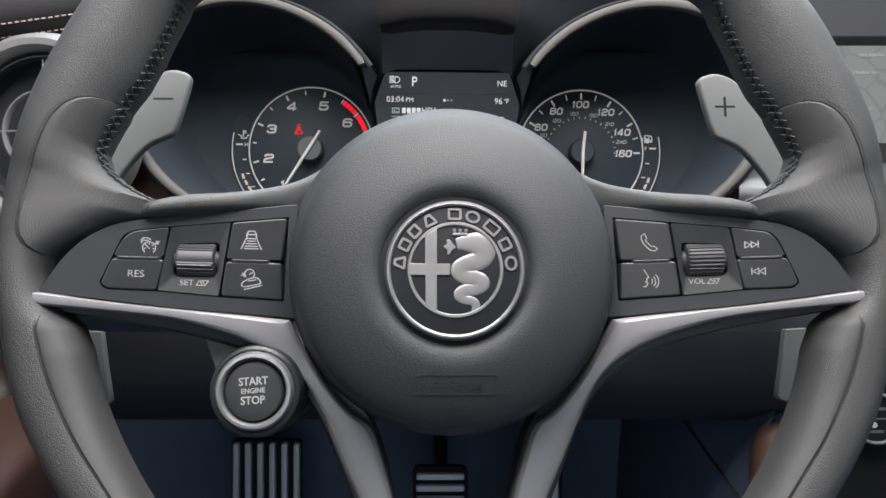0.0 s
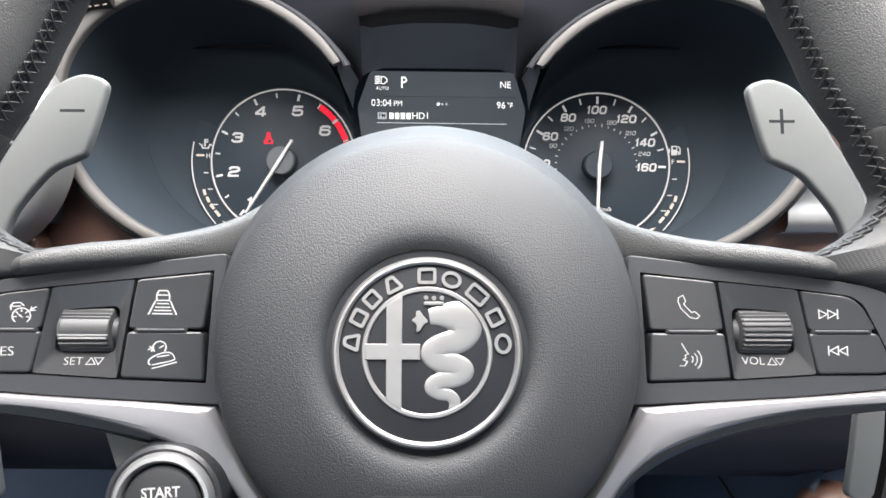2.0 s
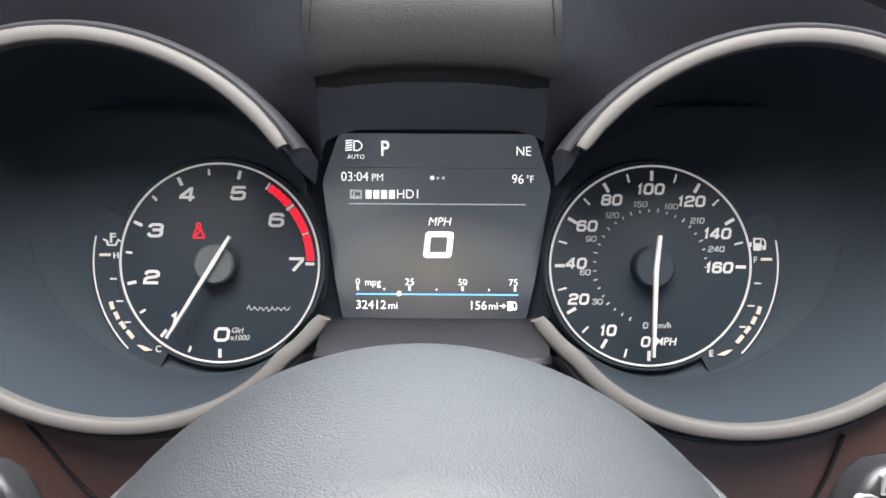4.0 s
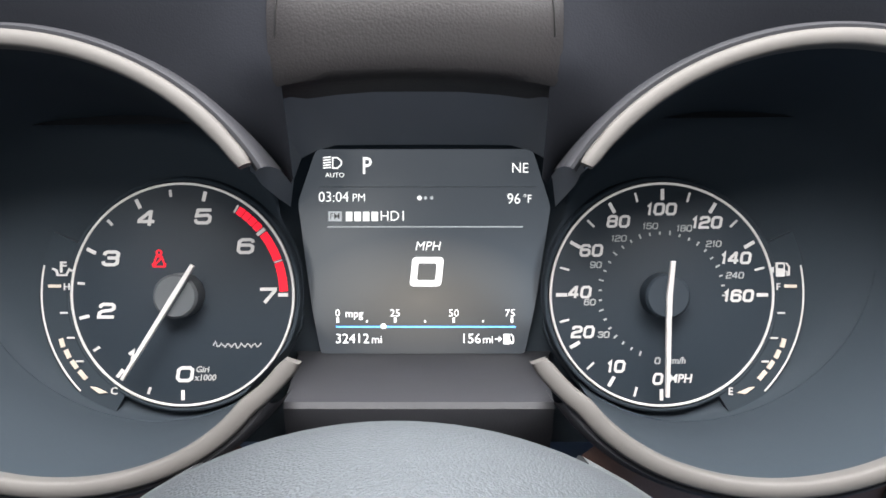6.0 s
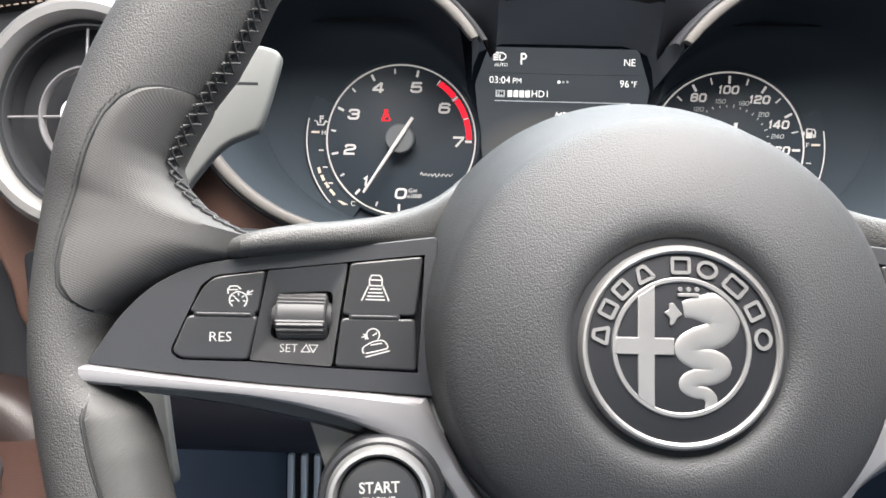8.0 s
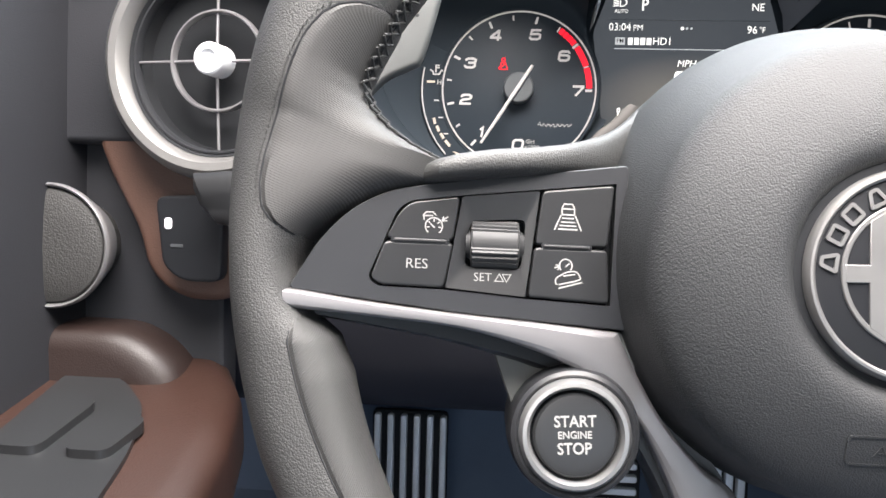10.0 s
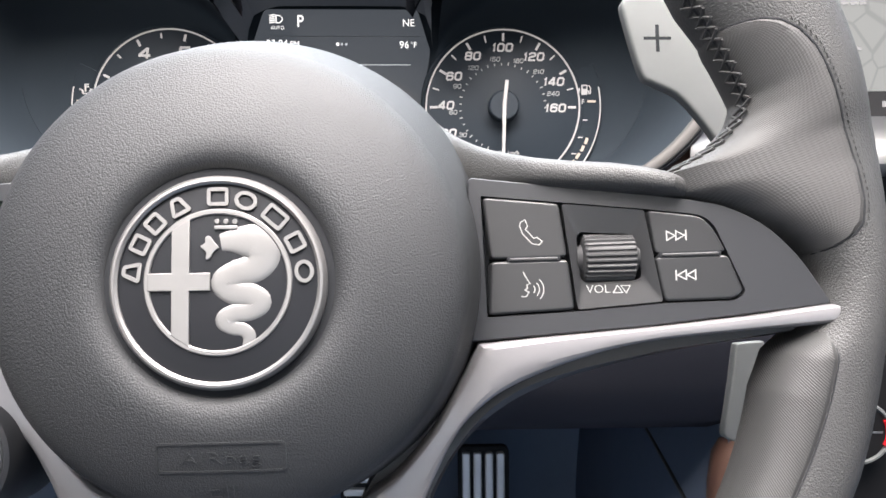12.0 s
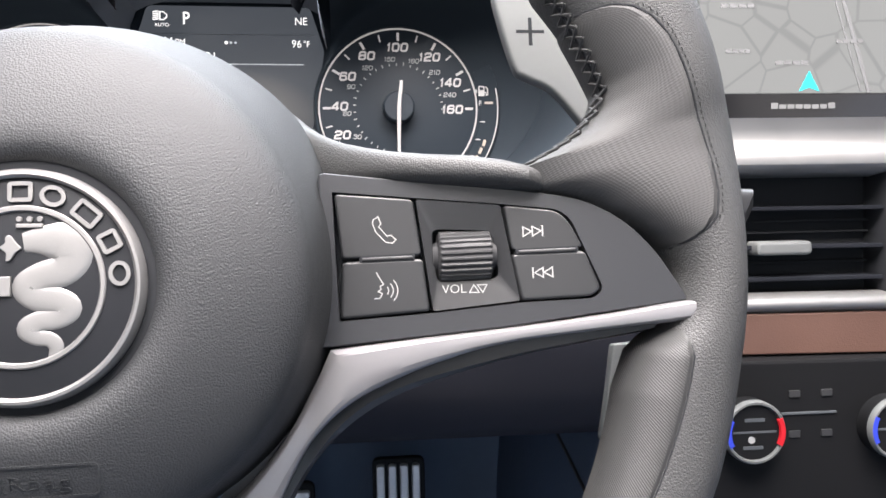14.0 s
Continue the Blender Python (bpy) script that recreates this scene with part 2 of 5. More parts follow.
def plate(pts, y0, y1, bevel=0.0, steps=2, bm=None, f=None, fan=False, hole=None):
    """An outline in x and z, in millimetres, from y0 (towards the driver) to y1, its front edge rounded. f moves the points in y."""
    bm = bm or bmesh.new()
    if hole:
        pts, hole = dense(pts), dense(hole)
    pts = [Vector((p[0], p[1])) for p in pts]
    pts = [p for i, p in enumerate(pts) if (p - pts[i - 1]).length > 1e-5]
    n = len(pts)
    area = sum(pts[i - 1].cross(pts[i]) for i in range(n))
    if area < 0:
        pts.reverse()
    norm = []
    for i in range(n):
        e1, e2 = (pts[i] - pts[i - 1]).normalized(), (pts[(i + 1) % n] - pts[i]).normalized()
        d = Vector((-(e1.y + e2.y), e1.x + e2.x))
        d = d.normalized() if d.length > 1e-6 else Vector((-e1.y, e1.x))
        norm.append(d)
    # keep the inset short of where tight corners would fold over themselves
    bend = [abs((pts[i] - pts[i - 1]).angle(pts[(i + 1) % n] - pts[i])) for i in range(n)]
    room = min((pts[i] - pts[i - 1]).length / max(1e-6, math.sin(bend[i] / 2) + math.sin(bend[i - 1] / 2)) for i in range(n))
    thin = min(1.0, 0.9 * room / (1.35 * bevel)) if bevel else 1.0
    loops = []
    levels = [(0.0, y1)] + [(bevel * (1 - math.cos(k / steps * math.pi / 2)), y0 + bevel * (1 - math.sin(k / steps * math.pi / 2))) for k in range(steps + 1)] + [(bevel * 1.35, y0)] if bevel else [(0.0, y1), (0.0, y0)]
    for inset, y in levels:
        ring = []
        for p, d in zip(pts, norm):
            q = p + d * inset * thin
            ring.append(bm.verts.new((q.x * 0.001, (y + (f(q.x, q.y) if f else 0.0)) * 0.001, q.y * 0.001)))
        loops.append(ring)
    for a, b in zip(loops, loops[1:]):
        for i in range(n):
            bm.faces.new((a[i - 1], a[i], b[i], b[i - 1]))
    if fan:
        mid = bm.verts.new(sum((v.co for v in loops[-1]), Vector()) / n)
        for i in range(n):
            bm.faces.new((loops[-1][i - 1], loops[-1][i], mid))
    elif hole:
        front = [bm.verts.new((q[0] * 0.001, (y0 + (f(*q) if f else 0.0)) * 0.001, q[1] * 0.001)) for q in hole]
        back = [bm.verts.new((q[0] * 0.001, (y1 + (f(*q) if f else 0.0)) * 0.001, q[1] * 0.001)) for q in hole]
        # a strip of triangles between the two outlines, both seen from the opening's middle
        mid = sum((Vector(q) for q in hole), Vector((0, 0))) / len(hole)
        turn = lambda v: math.atan2(v.co.z * 1000 - mid.y, v.co.x * 1000 - mid.x)
        ra, rb = (sorted(r, key=turn) for r in (loops[-1], front))
        i = j = 0
        while i < len(ra) or j < len(rb):
            ta = turn(ra[i]) if i < len(ra) else 9.0
            tb = turn(rb[j]) if j < len(rb) else 9.0
            va, vb = ra[i % len(ra)], rb[j % len(rb)]
            if ta < tb:
                bm.faces.new((ra[i - 1], va, rb[j - 1]))
                i += 1
            else:
                bm.faces.new((ra[i - 1], vb, rb[j - 1]))
                j += 1
        for i in range(len(front)):
            bm.faces.new((front[i - 1], front[i], back[i], back[i - 1]))
        return bm
    else:
        bm.faces.new(loops[-1])
    bm.faces.new(list(reversed(loops[0])))
    return bm


def block(x0, x1, y0, y1, z0, z1, bevel=1.0, r=2.0, bm=None, f=None):
    return plate(rounded([(x0, z0), (x1, z0), (x1, z1), (x0, z1)], r), y0, y1, bevel, bm=bm, f=f)


def revolve(profile, cx=0.0, cz=0.0, seg=64, bm=None, lean=0.0, closed=False):
    """A profile of (radius, y) turned round the y axis at (cx, cz); lean shifts it up with y."""
    bm = bm or bmesh.new()
    rings = []
    for r, y in profile:
        if r < 1e-6:
            rings.append([bm.verts.new((cx * 0.001, y * 0.001, (cz + lean * y) * 0.001))])
        else:
            rings.append([bm.verts.new(((cx + r * math.cos(2 * math.pi * k / seg)) * 0.001, y * 0.001, (cz + lean * y + r * math.sin(2 * math.pi * k / seg)) * 0.001)) for k in range(seg)])
    if closed:
        rings.append(rings[0])
    for a, b in zip(rings, rings[1:]):
        for k in range(seg):
            if len(a) == 1 and len(b) == 1:
                continue
            if len(a) == 1:
                bm.faces.new((a[0], b[k - 1], b[k]))
            elif len(b) == 1:
                bm.faces.new((a[k - 1], a[k], b[0]))
            else:
                bm.faces.new((a[k - 1], a[k], b[k], b[k - 1]))
    return bm


def loft(rings, bm=None, closed=True, caps=True):
    """Skin over rings of points, in metres."""
    bm = bm or bmesh.new()
    vs = [[bm.verts.new(p) for p in r] for r in rings]
    for a, b in zip(vs, vs[1:]):
        n = len(a)
        for k in range(0 if closed else 1, n):
            bm.faces.new((a[k - 1], a[k], b[k], b[k - 1]))
    if caps and closed:
        bm.faces.new(list(reversed(vs[0])))
        bm.faces.new(vs[-1])
    return bm


def tube(path, radius, seg=10, bm=None, closed=False, flat=1.0):
    """A round bar along a path of points in millimetres."""
    pts = [Vector(p) * 0.001 for p in path]
    rings, n, up = [], len(pts), None
    for i, p in enumerate(pts):
        a = pts[i - 1] if i or closed else p
        b = pts[(i + 1) % n] if i + 1 < n or closed else p
        d = (b - a).normalized()
        ref = Vector((0, 1, 0)) if abs(d.y) < 0.95 else Vector((1, 0, 0))
        s = d.cross(ref).normalized()
        u = s.cross(d).normalized()
        r = (radius(i / (n - 1)) if callable(radius) else radius) * 0.001
        rings.append([p + s * r * math.cos(2 * math.pi * k / seg) + u * r * flat * math.sin(2 * math.pi * k / seg) for k in range(seg)])
    if closed:
        rings.append(rings[0])
        return loft(rings, bm, caps=False)
    return loft(rings, bm)


def stroke(lines, width, y0, y1, bm=None, f=None):
    """Flat raised lines through points (x, z) in millimetres."""
    bm = bm or bmesh.new()
    for line in lines:
        pts = [Vector(q) for q in line]
        pts = [q for i, q in enumerate(pts) if i == 0 or (q - pts[i - 1]).length > 1e-5]
        loop = len(pts) > 3 and (pts[0] - pts[-1]).length < 1e-5
        if loop:
            pts.pop()
        n, rows = len(pts), []
        for i, q in enumerate(pts):
            e = []
            if i or loop:
                e.append((q - pts[i - 1]).normalized())
            if i + 1 < n or loop:
                e.append((pts[(i + 1) % n] - q).normalized())
            t = (e[0] + e[-1])
            t = t.normalized() if t.length > 0.2 else e[0]
            side = Vector((-t.y, t.x)) * (width / 2 / max(0.55, t.dot(e[0])))
            if not loop:
                q = q - t * width * 0.3 if i == 0 else q + t * width * 0.3 if i == n - 1 else q
            rows.append([bm.verts.new((c.x * 0.001, (y + (f(c.x, c.y) if f else 0.0)) * 0.001, c.y * 0.001)) for c, y in ((q - side, y0), (q + side, y0), (q + side, y1), (q - side, y1))])
        for i in range(0 if loop else 1, n):
            for k in range(4):
                bm.faces.new((rows[i - 1][k - 1], rows[i - 1][k], rows[i][k], rows[i][k - 1]))
        if not loop:
            bm.faces.new(rows[0])
            bm.faces.new(rows[-1])
    return bm


def letters(text, size, x, z, y, bm=None, shear=0.0, bold=0.0, depth=0.15, wide=1.0, align="CENTER", turn=0.0, f=None):
    """Raised writing that faces the driver: its middle at (x, z), capitals of the given height, in millimetres."""
    cu = bpy.data.curves.new("writing", "FONT")
    cu.body, cu.size, cu.align_x, cu.align_y, cu.shear, cu.offset, cu.extrude = text, 1.0, align, "CENTER", shear, bold, 0.0
    cu.resolution_u = 3
    tmp = new("writing", cu)
    me = bpy.data.meshes.new_from_object(tmp.evaluated_get(bpy.context.evaluated_depsgraph_get()))
    bpy.data.objects.remove(tmp)
    bm = bm or bmesh.new()
    k, c, s = size / 0.69, math.cos(radians(turn)), math.sin(radians(turn))
    vs = []
    for v in me.vertices:
        px, pz = v.co.x * k * wide, v.co.y * k
        qx, qz = x + px * c - pz * s, z + px * s + pz * c
        vs.append(bm.verts.new((qx * 0.001, (y + (f(qx, qz) if f else 0.0)) * 0.001, qz * 0.001)))
    made = []
    for p in me.polygons:
        try:
            made.append(bm.faces.new([vs[i] for i in p.vertices]))
        except ValueError:
            pass
    if depth:
        back = bmesh.ops.extrude_face_region(bm, geom=made)
        for v in back["geom"]:
            if isinstance(v, bmesh.types.BMVert):
                v.co.y += depth * 0.001
    bpy.data.meshes.remove(me)
    return bm


def arc(cx, cz, rx, rz, a0, a1, n=12):
    return [(cx + rx * math.cos(radians(a0 + (a1 - a0) * i / n)), cz + rz * math.sin(radians(a0 + (a1 - a0) * i / n))) for i in range(n + 1)]


def table(x, xs, ys):
    return float(np.interp(x, xs, ys))

# ---- steering wheel ----
WHEEL = CAR @ pose(0.0051, 0.311, -0.0085, -7.1, 0, 1.8)
wheel = thing("steering_wheel", WHEEL, "black leather steering wheel with satin metal spokes on its column", "steering wheel")

OUT_A, OUT_R = (-90, -60, -30, -18, 0, 12, 22, 30, 36, 45, 60, 90), (173.5, 175.5, 182, 186.2, 188.6, 193, 195.6, 197.4, 199.5, 200, 196, 192)
IN_A = (-90, -60, -40, -30, -20, -12, -8, -5.5, -3, 0, 3, 5, 8, 10.5, 13.4, 14.3, 15.2, 17.2, 19, 25, 31, 36, 42, 47, 60, 90)
IN_R = (159, 158, 157.4, 156.6, 156.8, 156.6, 159, 165, 168, 169, 164, 157, 145, 131, 129, 140, 148, 157, 160.5, 159.5, 157.5, 159, 163.5, 168, 165, 161)


def rim_point(ang, phi, lift=0.0):
    """The rim's surface: ang from the horizontal, phi round its section (0 outside, 90 towards the driver, 180 inside)."""
    ro, ri = table(ang, OUT_A, OUT_R), table(ang, IN_A, IN_R)
    a, b = (ro - ri) / 2 + lift, 17.0 + lift
    c, s = math.cos(radians(phi)), math.sin(radians(phi))
    e = 0.86
    cx, sx = math.copysign(abs(c) ** e, c), math.copysign(abs(s) ** e, s)
    r = (ro + ri) / 2 + a * cx
    inner = max(0.0, (178.0 - r) / 50.0)
    w = 13.0 - b * sx + 13.0 * inner * (1.0 if 0 < ang < 45 else 0.35)
    if s > 0:
        # a hollow for the thumb, pressed into the front of the grip
        w += 2.5 * math.exp(-((ang - 15.0) / 7.0) ** 2 - ((r - 161.0) / 13.0) ** 2) * min(1.0, s * 2.5)
    return r * math.cos(radians(ang)), w, r * math.sin(radians(ang))


def rim_mesh():
    rings = []
    angs = [-90 + 180 * i / 150 for i in range(151)]
    for ang in angs:
        rings.append([Vector(rim_point(ang, 360 * k / 40)) * 0.001 for k in range(40)])
    for ang in reversed(angs[1:-1]):
        rings.append([Vector((-p[0], p[1], p[2])) * 0.001 for p in (rim_point(ang, 360 * k / 40) for k in range(40))])
    rings.append(rings[0])
    bm = loft(rings, caps=False)
    bmesh.ops.remove_doubles(bm, verts=bm.verts, dist=1e-6)
    return bm


part("rim", rim_mesh(), LEATHER, wheel, "grained black leather rim")


def phi_at(ang, r):
    """Where on the front of the section the radius is r."""
    phis = list(range(180, -1, -2))
    return table(r, [math.hypot(p[0], p[2]) for p in (rim_point(ang, q) for q in phis)], phis)


def patch(a0, a1, seam, phi1, side, lift=1.1, na=60, npz=26, skew=0.35, rib=0.0):
    """A sewn-on cover: from the seam's radius at each angle round the inside to phi1. Its borders dip into the seam."""
    bm = bmesh.new()
    uv = bm.loops.layers.uv.new("UVMap")
    grid, where = [], {}
    steps = np.linspace(a0, a1, 90)
    starts = [phi_at(a, seam(a)) for a in steps]
    # with ribs, the rows run along them
    lead = -math.degrees(0.05 * skew / 0.165) if rib else 0.0
    for i in range(na + 1):
        base = a0 - lead + (a1 - a0 + lead) * i / na
        row = []
        for k in range(npz + 1):
            t = k / npz
            ang = min(a1, max(a0, base + lead * t))
            p0 = table(ang, steps, starts)
            edge = min(ang - a0, a1 - ang, t * 40)
            h = lift * min(1.0, math.sqrt(max(0.0, edge) / 1.6)) * (1 if k < npz else 0) - 0.3
            h += rib * min(1.0, edge / 1.6) * math.cos(2 * math.pi * radians(base) * 0.165 / 0.00076)
            x, w, z = rim_point(ang, p0 + (phi1 - p0) * t, h)
            v = bm.verts.new((side * x * 0.001, w * 0.001, z * 0.001))
            where[v] = (radians(ang) * 0.165, t * 0.05)
            row.append(v)
        grid.append(row)
    for a, b in zip(grid, grid[1:]):
        for k in range(1, npz + 1):
            f = bm.faces.new((a[k - 1], a[k], b[k], b[k - 1]))
            for lp in f.loops:
                q = where[lp.vert]
                lp[uv].uv = (q[0] + q[1] * skew, q[1])
    return bm


thread = random.Random(5)
SEAM_A, SEAM_R = (1.5, 2.0, 2.6, 3.4, 4.4, 6.5, 9, 13, 18, 21, 23, 24.5, 25.6, 26.4, 27), (163, 167, 171, 174.5, 177, 178.6, 179, 178.4, 178.4, 177.6, 175.6, 172.6, 168.6, 163.5, 159)
for side in (-1, 1):
    part("thumb_grip", patch(1.6, 26.8, lambda a: table(a, SEAM_A, SEAM_R), 222, side), THUMB, wheel, "finely ribbed black leather thumb rest")
    part("lower_grip", patch(-60, -5.6, lambda a: table(a, (-60, -30, -20, -12, -8, -5.6), (160, 163, 166, 168.5, 169.5, 168)), 222, side, na=1250, skew=-0.45, rib=0.06), RIBBED, wheel, "ribbed black leather grip insert")
    line = [Vector(rim_point(a, phi_at(a, table(a, SEAM_A, SEAM_R)), -0.3)) for a in np.arange(1.5, 27.0, 0.25)]
    part("seam", tube([(side * p.x, p.y, p.z) for p in line], 0.42, 6), GAP, wheel, "dark seam")
    low_seam = lambda a: table(a, (-60, -30, -20, -12, -8, -5.6), (160, 163, 166, 168.5, 169.5, 168))
    line = [Vector(rim_point(a, phi_at(a, low_seam(a)), -0.2)) for a in np.arange(-60, -6.0, 1.0)]
    part("seam", tube([(side * p.x, p.y, p.z) for p in line], 0.3, 6), GAP, wheel, "dark seam")
    # neat cross stitches along the inside of the rim, over a dark seam
    rails = [[Vector(rim_point(a, phi, table(a, (26, 28), (2.0, 0.8)))) for a in np.arange(13.5, 66, 0.05)] for phi in (150, 170)]
    picks, gone = [0], 0.0
    for i in range(1, len(rails[0])):
        gone += ((rails[0][i] + rails[1][i]) / 2 - (rails[0][i - 1] + rails[1][i - 1]) / 2).length
        if gone > 3.7:
            picks.append(i)
            gone = 0.0
    bm = bmesh.new()
    for i, j in zip(picks, picks[1:]):
        for a, b, up in ((rails[0][i], rails[1][j], 0.25), (rails[1][i], rails[0][j], 0.7)):
            q = [Vector((side * p.x + thread.uniform(-0.2, 0.2), p.y, p.z + thread.uniform(-0.2, 0.2))) for p in (a, b)]
            tube([q[0], (q[0] + q[1]) / 2 + Vector((0, -up, 0)), q[1]], 0.47, 6, bm)
    part("cross_stitching", bm, THREAD, wheel, "black cross stitching")
    part("seam", tube([(side * p.x, p.y, p.z) for p in (Vector(rim_point(a, 160, table(a, (26, 28), (1.0, -0.1)))) for a in np.arange(13.5, 66, 0.25))], 0.7, 6), GAP, wheel, "dark seam")
    # fine stitches along the thumb rest's seam
    bm = bmesh.new()
    for a in np.arange(3.5, 24, 0.62):
        r = table(a, SEAM_A, SEAM_R) + 1.1
        q0, q1 = (Vector(rim_point(b, phi_at(b, r), 0.25)) for b in (a, a + 0.34))
        q0.x, q1.x = q0.x * side, q1.x * side
        tube([q0, q1], 0.22, 4, bm)
    part("seam_stitching", bm, THREAD, wheel, "black seam stitching")


def dish(x, z=0.0):
    """The depth of the spokes, that come towards the driver as they leave the hub."""
    return 33.0 - 0.31 * (max(abs(x), 66.0) - 72.0)


# hub with its airbag cover
HUB = [(29.9, 7.0), (30.3, 4.0), (31.4, 1.7), (33.6, 0.2), (36.6, -0.5), (41, 0.0), (48, 1.8), (55, 4.1), (60, 6.3), (63.6, 8.3), (66.0, 10.2), (67.8, 12.6), (68.8, 15.2), (69.5, 18.4), (71.8, 25.6), (74.0, 33), (76.0, 40), (77.6, 46.5), (78.9, 53), (79.8, 59), (80.2, 64.5), (79.7, 71), (77.2, 79), (60, 86)]
part("airbag_cover", revolve(HUB, seg=128, lean=0.115), HUBSKIN, wheel, "domed grained black airbag cover")


def hub_depth(x, z):
    """The depth of the domed cover at a place; the dome leans, so its rings climb as they go back."""
    y = 0.0
    for _ in range(3):
        y = table(math.hypot(x, z - 0.115 * y), [p[0] for p in HUB[4:20]], [p[1] for p in HUB[4:20]])
    return y


edge = rounded([(-16.8, -50.6), (17.4, -50.6), (17.4, -42.8), (-16.8, -42.8)], 1.4)
edge = [q for p0, p1 in zip(edge, edge[1:] + edge[:1]) for q in (p0, tuple((Vector(p0) * 0.75 + Vector(p1) * 0.25)), tuple((Vector(p0) + Vector(p1)) / 2), tuple((Vector(p0) * 0.25 + Vector(p1) * 0.75)))]
part("embossed_frame", stroke([edge + edge[:1]], 0.6, -0.36, 1.0, f=hub_depth), HUBSKIN, wheel, "embossed outline")
part("embossed_writing", letters("AIRbag", 3.4, 0.3, -47.0, -0.3, wide=1.55, depth=1.0, bold=-0.02, f=hub_depth), HUBSKIN, wheel, "embossed word on the airbag cover")
part("embossed_horn_symbol", stroke([[(-3.2, -56), (-0.4, -56), (1.4, -54.4), (1.4, -59.4), (-0.4, -58), (-3.2, -58), (-3.2, -56)], [(3, -54.6), (3, -59.2)]], 0.5, -0.3, 1.0, f=hub_depth), HUBSKIN, wheel, "embossed horn symbol")

# round badge, its emblem as plain shapes
badge = part("badge", revolve([(0, 2.2), (27.0, 2.2), (28.2, 2.6), (29.0, 3.6), (29.2, 8), (0, 8)], seg=96), ENAMEL, wheel, "round black and silver badge")
part("badge_gap", revolve([(29.0, 4.5), (31.5, 4.5), (31.5, 9), (29.0, 9)], seg=96, closed=True), GAP, badge)
part("outer_ring", revolve([(26.6, 1.5), (27.3, 0.9), (28.0, 1.0), (28.8, 2.0), (29.1, 4.0), (26.6, 4.0)], seg=96, closed=True), BADGE, badge, "silver ring")
part("inner_ring", revolve([(18.3, 1.9), (18.6, 1.6), (19.5, 1.6), (19.8, 1.9), (19.8, 4), (18.3, 4)], seg=96, closed=True), BADGE, badge, "thin silver ring")
badge.location.y = -0.0022
# plain blocks, one for each raised mark on the dark band: angle, half width, narrower outside or round
for deg, hw, form in ((172.5, 2.3, "taper"), (153.5, 2.0, ""), (136.5, 2.0, ""), (117.5, 2.3, "taper"), (90.5, 2.4, ""), (71.5, 2.6, "round"), (49, 2.9, ""), (27, 2.1, ""), (6.5, 2.6, "round")):
    c, s = math.cos(radians(deg)), math.sin(radians(deg))
    top = 1.0 if form == "taper" else hw
    flat = arc(0, 0, hw, 2.1, 0, 345, 23) if form == "round" else rounded([(-hw, -2.0), (hw, -2.0), (top, 2.0), (-top, 2.0)], 0.5)
    flat = [(23.1 * c + px * s + pz * c, 23.1 * s - px * c + pz * s) for px, pz in flat]
    part("silver_mark", stroke([flat + flat[:1]], 1.0, 1.6, 3.0), BADGE, badge, "plain hollow silver mark")
cross = [(-7.6, -17.2), (-7.6, -2.3), (-2.1, -2.3), (-2.1, 2.5), (-7.6, 2.5), (-7.6, 17.2), (-12.4, 14.2), (-12.4, 2.5), (-18.7, 2.5), (-18.7, -2.3), (-12.4, -2.3), (-12.4, -14.2)]
part("cross", plate(cross, 1.5, 3.0, 0.3), BADGE, badge, "silver cross")
band = ((0.6, 10.6, 1.7), (3.2, 11.0, 2.2), (6.6, 11.0, 3.0), (10.0, 10.4, 3.6), (12.0, 7.2, 3.4), (9.7, 3.7, 2.9), (4.6, 2.3, 2.5), (1.5, -0.2, 2.6), (3.9, -2.9, 2.3), (8.4, -3.6, 2.3), (10.8, -5.6, 2.5), (8.4, -7.9, 1.9), (4.2, -8.5, 1.8), (1.9, -10.3, 2.0), (3.7, -12.3, 1.4), (6.8, -12.9, 1.3), (8.3, -14.8, 1.3), (7.3, -17.8, 0.7))
sn = curve_through([(x, z, r * 1.36) for x, z, r in band], 6)
part("winding_band", tube([(p.x, 2.15, p.y) for p in sn], lambda t: sn[round(t * (len(sn) - 1))].z, 14, flat=0.1), BADGE, badge, "winding silver band")
part("emblem_shape", plate(rounded([(-5.0, 9.6), (-3.2, 8.2), (-3.4, 6.0), (-2.2, 6.2), (-1.2, 8.2), (0.4, 9.2), (-1.0, 10.6), (-2.4, 12.6), (-3.6, 12.2), (-3.4, 10.6)], 0.6), 1.6, 3.0, 0.2), BADGE, badge)
part("emblem_bar", block(-1.1, 5.1, 1.6, 3.0, 14.2, 15.2, 0.15, 0.3), BADGE, badge)
for x in (-0.4, 2.0, 4.4):
    part("emblem_dot", revolve([(0, 1.6), (0.6, 1.6), (0.75, 1.8), (0.75, 3)], x, 16.3, 12), BADGE, badge)

